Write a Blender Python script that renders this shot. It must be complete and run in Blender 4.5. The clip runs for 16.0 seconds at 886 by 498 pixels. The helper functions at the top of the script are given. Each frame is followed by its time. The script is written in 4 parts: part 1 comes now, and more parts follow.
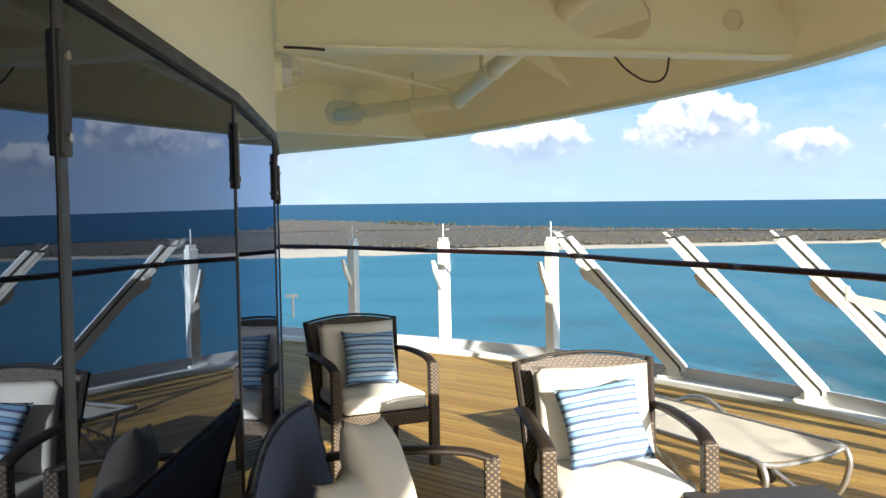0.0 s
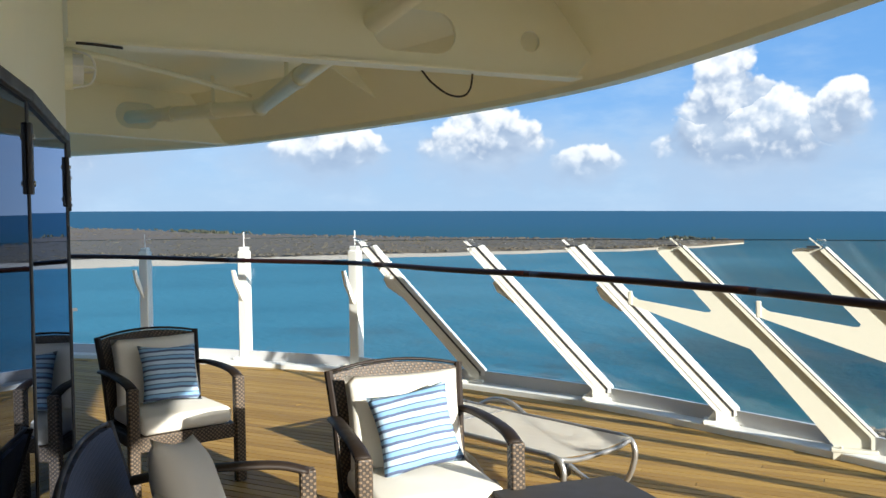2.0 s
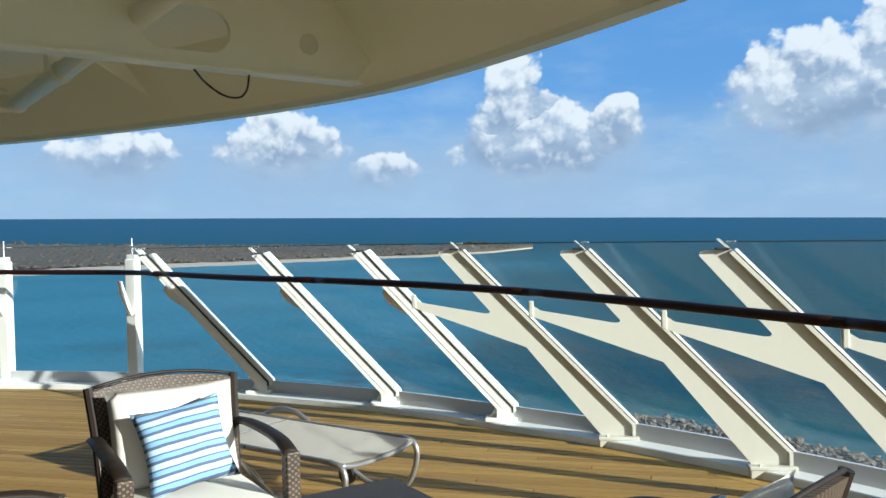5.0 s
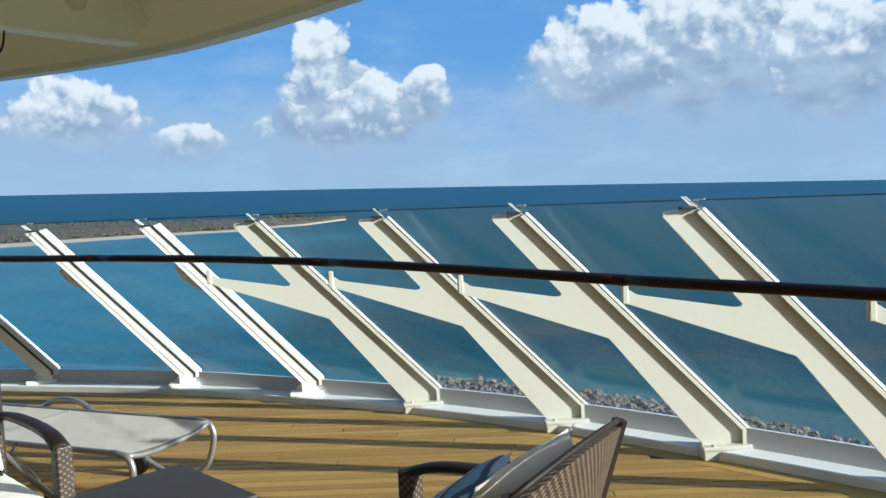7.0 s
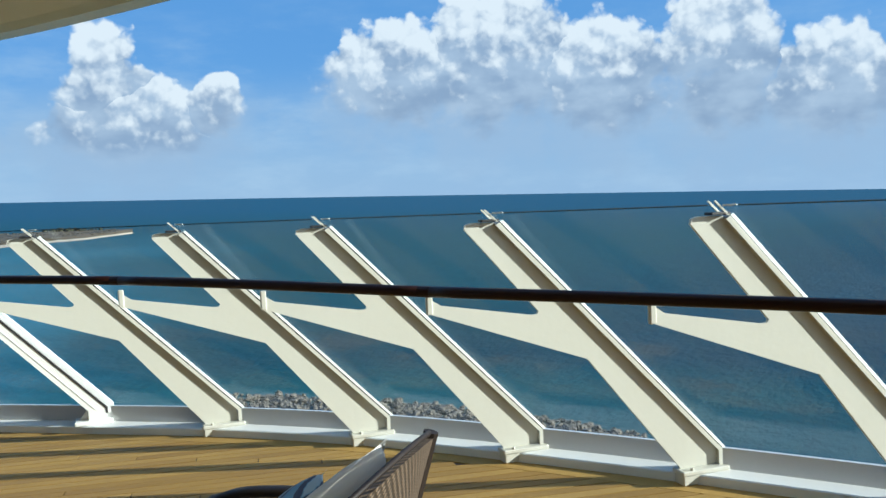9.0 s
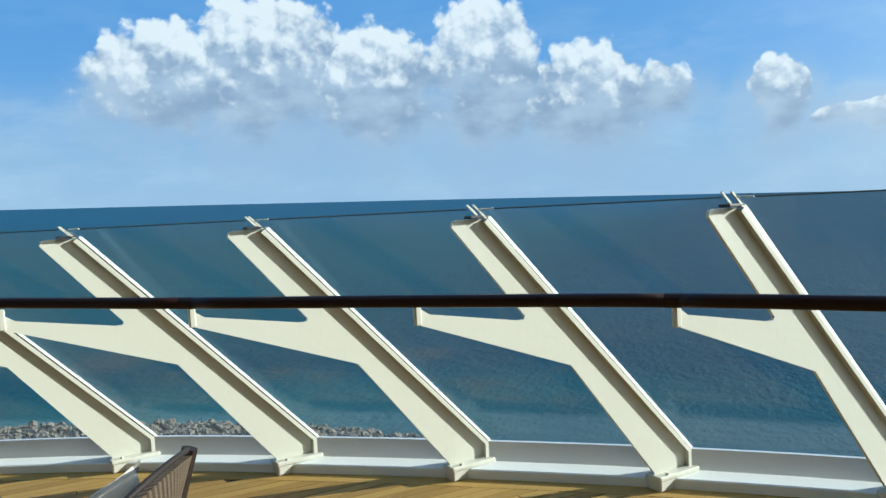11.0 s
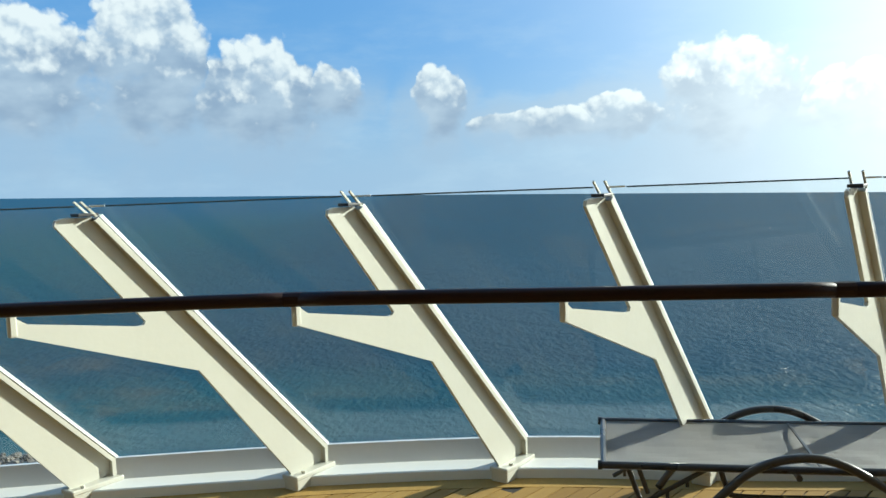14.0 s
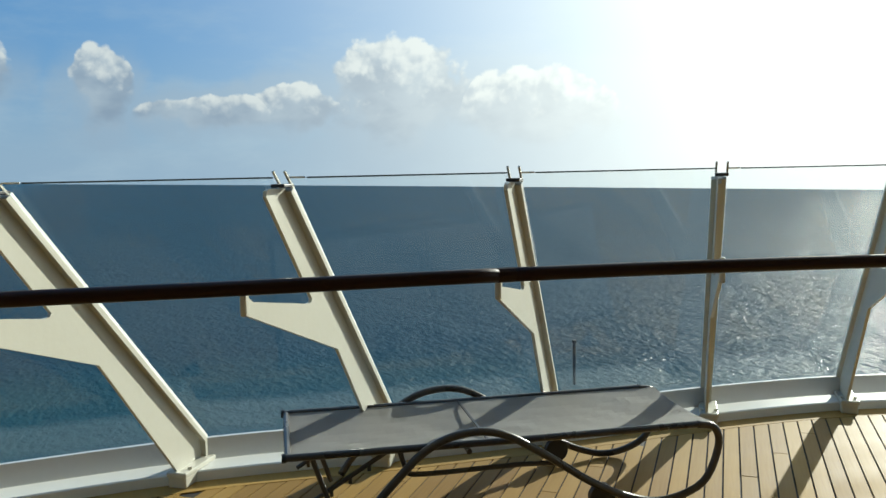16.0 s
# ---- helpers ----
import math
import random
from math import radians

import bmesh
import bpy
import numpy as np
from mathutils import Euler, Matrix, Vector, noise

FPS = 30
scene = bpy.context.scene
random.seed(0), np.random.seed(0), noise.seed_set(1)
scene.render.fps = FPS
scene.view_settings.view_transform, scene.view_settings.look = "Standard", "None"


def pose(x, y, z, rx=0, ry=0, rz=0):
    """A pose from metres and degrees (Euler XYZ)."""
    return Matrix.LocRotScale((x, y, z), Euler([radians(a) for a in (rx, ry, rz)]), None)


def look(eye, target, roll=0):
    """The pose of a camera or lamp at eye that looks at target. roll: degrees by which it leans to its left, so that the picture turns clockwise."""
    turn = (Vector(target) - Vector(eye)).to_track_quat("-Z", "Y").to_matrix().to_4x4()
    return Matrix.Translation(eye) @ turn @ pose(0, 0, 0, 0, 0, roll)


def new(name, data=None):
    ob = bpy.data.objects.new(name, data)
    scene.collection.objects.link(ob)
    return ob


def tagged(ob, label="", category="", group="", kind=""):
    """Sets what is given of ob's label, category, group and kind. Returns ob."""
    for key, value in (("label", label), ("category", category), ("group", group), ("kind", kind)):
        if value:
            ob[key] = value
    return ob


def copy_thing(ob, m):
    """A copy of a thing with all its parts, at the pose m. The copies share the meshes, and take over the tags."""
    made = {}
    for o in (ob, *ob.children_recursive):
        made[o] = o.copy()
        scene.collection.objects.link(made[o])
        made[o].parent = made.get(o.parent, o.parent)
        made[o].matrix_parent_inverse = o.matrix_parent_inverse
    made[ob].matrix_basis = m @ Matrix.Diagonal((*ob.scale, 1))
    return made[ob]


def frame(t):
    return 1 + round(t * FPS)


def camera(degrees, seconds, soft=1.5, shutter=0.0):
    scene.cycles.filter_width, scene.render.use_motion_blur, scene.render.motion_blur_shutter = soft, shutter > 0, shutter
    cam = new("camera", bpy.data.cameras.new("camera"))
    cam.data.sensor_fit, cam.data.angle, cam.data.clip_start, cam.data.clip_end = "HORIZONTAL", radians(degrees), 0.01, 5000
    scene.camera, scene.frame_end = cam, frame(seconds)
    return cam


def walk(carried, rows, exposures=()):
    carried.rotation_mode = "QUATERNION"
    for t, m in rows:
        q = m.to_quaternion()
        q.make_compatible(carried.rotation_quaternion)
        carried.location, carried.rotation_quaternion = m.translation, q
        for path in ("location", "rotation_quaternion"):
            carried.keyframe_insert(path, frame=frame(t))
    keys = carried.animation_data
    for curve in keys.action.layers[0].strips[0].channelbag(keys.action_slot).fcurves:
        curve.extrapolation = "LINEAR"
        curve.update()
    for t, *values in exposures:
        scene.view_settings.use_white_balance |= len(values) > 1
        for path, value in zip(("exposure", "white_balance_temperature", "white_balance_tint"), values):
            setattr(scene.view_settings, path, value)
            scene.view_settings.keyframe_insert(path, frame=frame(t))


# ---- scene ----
cam = camera(55.9, 16.0)
PATH = [
    (0.0, (0.119, 0.246, 1.498), (0.201, 5.243, 1.347), -1.21),
    (0.5, (0.089, 0.276, 1.496), (0.414, 5.264, 1.378), -1.65),
    (1.0, (0.044, 0.255, 1.496), (0.688, 5.212, 1.410), -1.49),
    (1.5, (0.054, 0.250, 1.498), (0.990, 5.161, 1.400), -1.70),
    (2.0, (0.054, 0.246, 1.501), (1.328, 5.080, 1.380), -1.01),
    (2.5, (0.076, 0.254, 1.504), (1.659, 4.995, 1.368), -1.38),
    (3.0, (0.081, 0.253, 1.501), (1.852, 4.927, 1.369), -0.97),
    (3.5, (0.089, 0.247, 1.498), (2.082, 4.831, 1.362), -0.99),
    (4.0, (0.100, 0.238, 1.498), (2.260, 4.746, 1.373), -1.11),
    (6.5, (0.280, 0.241, 1.464), (3.245, 4.261, 1.239), -2.42),
    (7.0, (0.294, 0.268, 1.466), (3.575, 4.028, 1.152), -2.61),
    (7.5, (0.290, 0.287, 1.471), (3.782, 3.858, 1.234), -2.58),
    (8.0, (0.282, 0.292, 1.476), (3.991, 3.638, 1.266), -2.63),
    (8.5, (0.276, 0.301, 1.479), (4.162, 3.433, 1.164), -2.59),
    (9.0, (0.286, 0.299, 1.477), (4.370, 3.169, 1.176), -2.67),
    (9.5, (0.282, 0.302, 1.469), (4.561, 2.865, 1.126), -2.86),
    (10.0, (0.290, 0.305, 1.465), (4.754, 2.532, 1.123), -2.99),
    (12.5, (0.353, 0.142, 1.453), (5.243, 1.118, 1.083), -2.19),
    (13.0, (0.365, 0.107, 1.445), (5.306, 0.746, 1.023), -1.77),
    (13.5, (0.379, 0.088, 1.444), (5.351, 0.320, 0.978), -2.47),
    (14.0, (0.411, 0.090, 1.446), (5.390, -0.108, 1.039), -2.18),
    (14.5, (0.431, 0.087, 1.447), (5.382, -0.512, 1.093), -1.85),
    (15.0, (0.433, 0.089, 1.450), (5.269, -1.133, 1.103), -1.55),
    (15.5, (0.440, 0.090, 1.446), (5.175, -1.465, 1.050), -1.42),
    (16.0, (0.455, 0.088, 1.441), (4.994, -1.946, 0.932), -1.00),
]
walk(cam, [(t, look(eye, target, roll)) for t, eye, target, roll in PATH], [(0.0, 1.60, 6700, 9), (1.5, 1.30, 6450, 9), (4.0, 0.94, 5950, 5), (8.0, 0.85, 5750, 3), (10.0, 0.84, 5700, 0), (13.0, 1.0, 5950, -2), (14.5, 0.86, 6100, -2), (16.0, 0.54, 6250, -1)])

# ---- world and sun ----
SUN_AZ, SUN_EL = 151.0, 17.0            # clockwise from +y, degrees
SEA_X, SEA_Y = -0.0095, 0.0307          # slope of the water against the cambered deck


def heading(az):
    a = radians(az)
    return Vector((math.sin(a), math.cos(a), 0.0))


class Nodes:
    """Short-hand for a node tree."""

    def __init__(self, tree):
        self.t = tree

    def add(self, kind, op="", data="", clamp=False):
        n = self.t.nodes.new("ShaderNode" + kind)
        if op:
            n.operation = op
        if data:
            n.data_type = data
        if clamp:
            n.use_clamp = True
        return n

    def put(self, socket, val):
        if hasattr(val, "is_output"):
            self.t.links.new(val, socket)
        elif val is not None:
            socket.default_value = val

    def math(self, op, a, b=None, c=None, clamp=False):
        n = self.add("Math", op, clamp=clamp)
        for s, val in zip(n.inputs, (a, b, c)):
            self.put(s, val)
        return n.outputs[0]

    def vmath(self, op, a, b=None):
        n = self.add("VectorMath", op)
        for s, val in zip(n.inputs, (a, b)):
            self.put(s, val)
        return n.outputs["Value" if op in ("DOT_PRODUCT", "LENGTH", "DISTANCE") else "Vector"]

    def noise(self, vec, scale, detail=4.0, rough=0.55, dist=0.0, colour=False):
        n = self.add("TexNoise")
        self.put(n.inputs["Vector"], vec)
        n.inputs["Scale"].default_value, n.inputs["Detail"].default_value = scale, detail
        n.inputs["Roughness"].default_value, n.inputs["Distortion"].default_value = rough, dist
        return n.outputs["Color" if colour else "Fac"]

    def mix(self, fac, a, b):
        n = self.add("Mix", data="RGBA")
        self.put(n.inputs[0], fac)
        for s, val in ((n.inputs[6], a), (n.inputs[7], b)):
            self.put(s, (*val, 1.0) if isinstance(val, tuple) and len(val) == 3 else val)
        return n.outputs[2]

    def ramp(self, fac, lo, hi, a=0.0, b=1.0):
        n = self.add("MapRange")
        n.interpolation_type = "SMOOTHSTEP"
        for s, val in zip(n.inputs, (fac, lo, hi, a, b)):
            self.put(s, val)
        return n.outputs[0]

    def vec(self, x, y, z=0.0):
        n = self.add("CombineXYZ")
        for s, val in zip(n.inputs, (x, y, z)):
            self.put(s, val)
        return n.outputs[0]


# each cloud: heading, height, half width, half height (degrees)
CLOUDS = [
    (6.8, 5.4, 4.0, 1.6), (17.8, 6.2, 3.9, 2.3), (24.5, 4.6, 2.3, 1.2), (33.3, 8.0, 2.9, 4.0), (35.0, 6.0, 4.8, 3.0), (40.0, 7.0, 2.1, 1.9),
    (52.5, 8.6, 4.8, 3.3), (58.9, 9.4, 5.6, 4.6), (66.2, 7.9, 4.6, 3.8), (73.6, 8.2, 4.0, 4.7), (80.0, 6.2, 4.2, 3.4),
    (85.3, 6.4, 2.0, 1.6), (92.3, 5.3, 1.7, 2.5), (99.5, 3.7, 4.8, 1.15), (104.5, 4.0, 2.6, 1.4), (111.5, 5.2, 4.6, 3.6), (120.5, 3.8, 6.0, 2.6), (-12, 6.0, 6, 2.5),
]

world = bpy.data.worlds.new("sky")
scene.world = world
world.use_nodes = True
N = Nodes(world.node_tree)
sky = N.add("TexSky")
sky.sky_type, sky.sun_disc = "NISHITA", False
sky.sun_elevation, sky.sun_rotation = radians(SUN_EL), radians(SUN_AZ)
sky.air_density, sky.dust_density, sky.ozone_density, sky.altitude = 1.0, 0.25, 3.0, 0
way = N.add("TexCoord").outputs["Generated"]
split = N.add("SeparateXYZ")
N.put(split.inputs[0], way)
azim = N.math("MULTIPLY", N.math("ARCTAN2", split.outputs[0], split.outputs[1]), 57.29578)
elev = N.math("MULTIPLY", N.math("ARCSINE", split.outputs[2]), 57.29578)
flat = N.vec(azim, elev)
over = N.math("MULTIPLY", N.math("ARCSINE", N.vmath("DOT_PRODUCT", way, tuple(Vector((-SEA_X, -SEA_Y, 1)).normalized()))), 57.29578)
warp = N.vmath("SUBTRACT", N.noise(flat, 0.30, 3.0, 0.5, colour=True), (0.5, 0.5, 0.5))
bent = N.vmath("ADD", flat, N.vmath("MULTIPLY", warp, (3.4, 2.4, 0.0)))


def billow(at):
    """Heaped round puffs at three sizes, about 0 to 1."""
    at = N.vmath("ADD", at, N.vmath("MULTIPLY", N.vmath("SUBTRACT", N.noise(at, 1.1, 3.0, 0.55, colour=True), (0.5, 0.5, 0.5)), (0.9, 0.9, 0.0)))
    total = None
    for size, weight in ((0.42, 0.50), (0.95, 0.30), (2.1, 0.16)):
        v = N.add("TexVoronoi")
        v.feature, v.voronoi_dimensions = "SMOOTH_F1", "2D"
        v.inputs["Scale"].default_value, v.inputs["Smoothness"].default_value = size, 0.35
        N.put(v.inputs["Vector"], at)
        r = N.math("MULTIPLY", N.math("SUBTRACT", 1.0, N.math("MULTIPLY", v.outputs["Distance"], 1.25)), weight)
        total = r if total is None else N.math("ADD", total, r)
    return N.math("ADD", total, N.math("MULTIPLY", N.noise(at, 5.0, 4.0, 0.6), 0.10))


puff = billow(flat)
toward = billow(N.vmath("ADD", flat, (0.42, 0.55, 0.0)))
dens, shade = None, None
for az, el, wide, tall in CLOUDS:
    rel = N.vmath("MULTIPLY", N.vmath("SUBTRACT", bent, (az, el, 0.0)), (1.0 / wide, 1.0 / tall, 0.0))
    d = N.math("SUBTRACT", 1.0, N.vmath("LENGTH", rel))
    sep = N.add("SeparateXYZ")
    N.put(sep.inputs[0], rel)
    if dens is None:
        dens, shade = d, sep.outputs[1]
    else:
        more = N.math("GREATER_THAN", d, dens)
        m = N.add("Mix", data="FLOAT")
        N.put(m.inputs[0], more), N.put(m.inputs[2], shade), N.put(m.inputs[3], sep.outputs[1])
        shade, dens = m.outputs[0], N.math("MAXIMUM", dens, d)
body = N.math("MINIMUM", N.math("MULTIPLY", dens, 2.1), 0.75)
edge = N.math("ADD", body, N.math("MULTIPLY", N.math("SUBTRACT", puff, 0.52), 1.0))
soft = N.ramp(shade, 0.35, -0.5)
cover = N.ramp(edge, N.math("SUBTRACT", -0.08, N.math("MULTIPLY", soft, 0.55)), N.math("ADD", 0.24, N.math("MULTIPLY", soft, 0.35)))
relief = N.math("ADD", N.math("MULTIPLY", N.math("SUBTRACT", puff, toward), 1.7), N.math("MULTIPLY", N.math("SUBTRACT", puff, 0.5), 0.8))
broad = N.math("MULTIPLY", N.math("SUBTRACT", N.noise(flat, 0.35, 3.0, 0.5), 0.5), 1.3)
lit = N.ramp(N.math("ADD", N.math("ADD", N.math("MULTIPLY", shade, 1.25), broad), relief), N.ramp(azim, 45.0, 85.0, -0.50, -0.20), N.ramp(azim, 45.0, 85.0, 1.0, 1.35))
lit = N.math("MULTIPLY", lit, N.ramp(elev, 1.0, 5.0))
# thin high veil and the haze over the water
low = N.ramp(over, 9.0, 0.0)
veil = N.math("MULTIPLY", N.ramp(N.noise(N.vmath("MULTIPLY", flat, (0.35, 1.0, 1.0)), 0.35, 5.0, 0.6), 0.42, 0.75), N.ramp(over, 16.0, 3.0))
blue = N.mix(0.62, sky.outputs[0], (1.75, 4.6, 9.8))
blue = N.mix(N.math("MULTIPLY", low, 0.80), blue, (4.5, 6.1, 8.0))
blue = N.mix(N.math("MULTIPLY", veil, 0.6), blue, (5.4, 6.9, 8.6))
halo = N.math("MULTIPLY", N.ramp(N.math("ADD", dens, N.math("MULTIPLY", N.math("SUBTRACT", N.noise(flat, 0.4, 5.0, 0.6), 0.5), 1.4)), -1.1, -0.1), N.ramp(elev, 9.0, 4.0))
blue = N.mix(N.math("MULTIPLY", halo, 0.85), blue, (4.3, 5.7, 7.6))
grey = N.mix(N.ramp(N.noise(N.vmath("MULTIPLY", flat, (0.7, 1.2, 1.0)), 0.45, 3.0, 0.5), 0.30, 0.70), (3.4, 4.4, 6.0), (5.2, 6.2, 7.6))
tops = N.mix(lit, grey, (9.6, 9.8, 10.0))
both = N.mix(N.math("MULTIPLY", cover, N.ramp(over, 0.5, 4.5, 0.15, 0.97)), blue, tops)
# brightness round the sun
glow = N.vmath("DOT_PRODUCT", way, tuple(heading(SUN_AZ) * math.cos(radians(SUN_EL)) + Vector((0, 0, math.sin(radians(SUN_EL))))))
glow = N.math("MULTIPLY", N.math("POWER", N.math("MAXIMUM", glow, 0.0), 6.0), 1.0)
both = N.mix(glow, both, (24.0, 23.2, 21.6))
bg = world.node_tree.nodes["Background"]
N.put(bg.inputs[0], both)
bg.inputs[1].default_value = 0.049

sun = new("sun", bpy.data.lights.new("sun", "SUN"))
sun.data.energy, sun.data.angle, sun.data.color = 5.0, radians(0.55), (1.0, 0.945, 0.84)
sun.matrix_world = look(heading(SUN_AZ) * 20 + Vector((0, 0, 20 * math.tan(radians(SUN_EL)))), (0, 0, 0))


# ---- materials ----
def material(name):
    m = bpy.data.materials.new(name)
    m.use_nodes = True
    return m, Nodes(m.node_tree), m.node_tree.nodes["Principled BSDF"]


def surface(name, low_c, high_c, rough=0.5, scale=6.0, fine=60.0, bump=0.15, metal=0.0, spec=0.5, dist=0.01, stretch=(1, 1, 1)):
    """Two colours mixed at two scales, with uneven gloss and fine relief."""
    m, n, p = material(name)
    co = n.vmath("MULTIPLY", n.add("TexCoord").outputs["Object"], stretch)
    big, small = n.noise(co, scale, 4), n.noise(co, fine, 3)
    n.put(p.inputs["Base Color"], n.mix(n.math("ADD", n.math("MULTIPLY", big, 0.7), n.math("MULTIPLY", small, 0.3)), low_c, high_c))
    n.put(p.inputs["Roughness"], n.ramp(big, 0.2, 0.8, rough * 0.8, min(1, rough * 1.2)))
    p.inputs["Metallic"].default_value, p.inputs["Specular IOR Level"].default_value = metal, spec
    b = n.add("Bump")
    b.inputs["Strength"].default_value, b.inputs["Distance"].default_value = bump, dist
    n.put(b.inputs["Height"], small)
    n.put(p.inputs["Normal"], b.outputs[0])
    return m


WHITE = surface("white_steel_paint", (0.74, 0.74, 0.69), (0.83, 0.83, 0.785), 0.38, 1.6, 30, 0.06)
STRUT = surface("cream_strut_paint", (0.535, 0.522, 0.445), (0.605, 0.592, 0.508), 0.4, 1.6, 30, 0.06)
CREAM = surface("cream_ceiling_paint", (0.84, 0.83, 0.63), (0.90, 0.89, 0.71), 0.34, 1.1, 18, 0.08)
PALE = surface("pale_coaming_paint", (0.66, 0.67, 0.66), (0.78, 0.78, 0.76), 0.45, 2.0, 40, 0.08)
BLACK = surface("black_rubber", (0.012, 0.012, 0.013), (0.03, 0.03, 0.03), 0.5, 8, 80, 0.1)
ALU = surface("grey_aluminium_tube", (0.30, 0.29, 0.28), (0.42, 0.41, 0.39), 0.32, 5, 90, 0.05, metal=0.7)
SLING = surface("cream_mesh_sling", (0.80, 0.77, 0.68), (0.87, 0.84, 0.76), 0.75, 4, 400, 0.12, dist=0.0012)
CLOTH = surface("cream_cushion_cloth", (0.70, 0.66, 0.58), (0.80, 0.77, 0.69), 0.9, 5, 350, 0.2, dist=0.0015)
# beige, and darkened for the half shade in which the sofa pillows lie
SHADED_LINEN = surface("beige_shaded_linen", (0.47, 0.43, 0.37), (0.57, 0.53, 0.46), 0.9, 5, 350, 0.2, dist=0.0015)
TABLE = surface("dark_table_laminate", (0.026, 0.023, 0.022), (0.05, 0.045, 0.042), 0.7, 4, 120, 0.08, dist=0.002)
ROCK = surface("rough_boulder_stone", (0.045, 0.038, 0.030), (0.215, 0.18, 0.14), 0.9, 0.7, 5, 0.6, dist=0.1)
SAND = surface("pale_beach_sand", (0.34, 0.28, 0.21), (0.50, 0.43, 0.33), 0.95, 0.03, 0.5, 0.2)
SCRUB = surface("dry_olive_scrub", (0.036, 0.028, 0.018), (0.12, 0.094, 0.064), 1.0, 0.035, 0.12, 0.4, dist=0.5)
LEAF = surface("dry_scrub_leaves", (0.032, 0.029, 0.02), (0.085, 0.07, 0.05), 0.9, 0.1, 2.0, 0.3, dist=0.2)
TREE = surface("dark_tree_leaves", (0.018, 0.024, 0.014), (0.045, 0.05, 0.03), 0.9, 0.1, 2.0, 0.3, dist=0.2)
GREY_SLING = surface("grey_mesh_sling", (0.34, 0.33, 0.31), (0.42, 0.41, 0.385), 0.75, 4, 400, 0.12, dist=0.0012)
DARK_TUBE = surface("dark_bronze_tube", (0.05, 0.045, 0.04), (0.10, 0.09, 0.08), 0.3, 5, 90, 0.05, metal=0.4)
PILE = surface("weathered_steel_pile", (0.04, 0.045, 0.05), (0.10, 0.10, 0.10), 0.8, 1.0, 9, 0.2)
CAULK = surface("black_deck_caulk", (0.012, 0.010, 0.008), (0.028, 0.022, 0.018), 0.8, 4, 60, 0.1)


def wood(name, dark, light, rough, per_piece=True):
    m, n, p = material(name)
    co = n.add("TexCoord").outputs["Object"]
    grain = n.noise(n.vmath("MULTIPLY", co, (3.0, 60.0, 60.0)), 1.0, 5, 0.6, 0.4)
    worn = n.noise(co, 1.4, 4)
    f = n.math("ADD", n.math("MULTIPLY", grain, 0.45), n.math("MULTIPLY", worn, 0.35))
    if per_piece:
        f = n.math("ADD", f, n.math("MULTIPLY", n.add("ObjectInfo").outputs["Random"], 0.45))
        f = n.math("SUBTRACT", f, 0.12)
    n.put(p.inputs["Base Color"], n.mix(f, dark, light))
    n.put(p.inputs["Roughness"], n.ramp(worn, 0.2, 0.8, rough * 0.8, rough * 1.25))
    p.inputs["Specular IOR Level"].default_value = 0.22
    b = n.add("Bump")
    b.inputs["Strength"].default_value, b.inputs["Distance"].default_value = 0.25, 0.003
    n.put(b.inputs["Height"], grain)
    n.put(p.inputs["Normal"], b.outputs[0])
    return m


TEAK = wood("weathered_teak", (0.185, 0.098, 0.023), (0.45, 0.285, 0.078), 0.62)
RAILWOOD = wood("varnished_dark_rail", (0.009, 0.003, 0.002), (0.034, 0.010, 0.007), 0.36, False)


def wicker(name, dark, light):
    """Flat strands woven over and under."""
    m, n, p = material(name)
    s = n.add("SeparateXYZ")
    n.put(s.inputs[0], n.add("TexCoord").outputs["Object"])
    a = n.math("SINE", n.math("MULTIPLY", n.math("ADD", s.outputs[0], s.outputs[1]), 240.0))
    c = n.math("SINE", n.math("MULTIPLY", s.outputs[2], 270.0))
    w = n.ramp(n.math("MULTIPLY", a, c), -0.05, 0.5)
    tone = n.math("ADD", n.math("MULTIPLY", w, 0.75), n.math("MULTIPLY", n.noise(n.add("TexCoord").outputs["Object"], 25, 3), 0.35))
    n.put(p.inputs["Base Color"], n.mix(tone, dark, light))
    p.inputs["Roughness"].default_value = 0.55
    b = n.add("Bump")
    b.inputs["Strength"].default_value, b.inputs["Distance"].default_value = 0.8, 0.004
    n.put(b.inputs["Height"], w)
    n.put(p.inputs["Normal"], b.outputs[0])
    return m


WICKER = wicker("brown_woven_wicker", (0.006, 0.004, 0.003), (0.16, 0.11, 0.068))
DARKWOOD = surface("dark_brown_chair_frame", (0.009, 0.006, 0.004), (0.026, 0.016, 0.011), 0.55, 8, 120, 0.15, spec=0.3, dist=0.002)


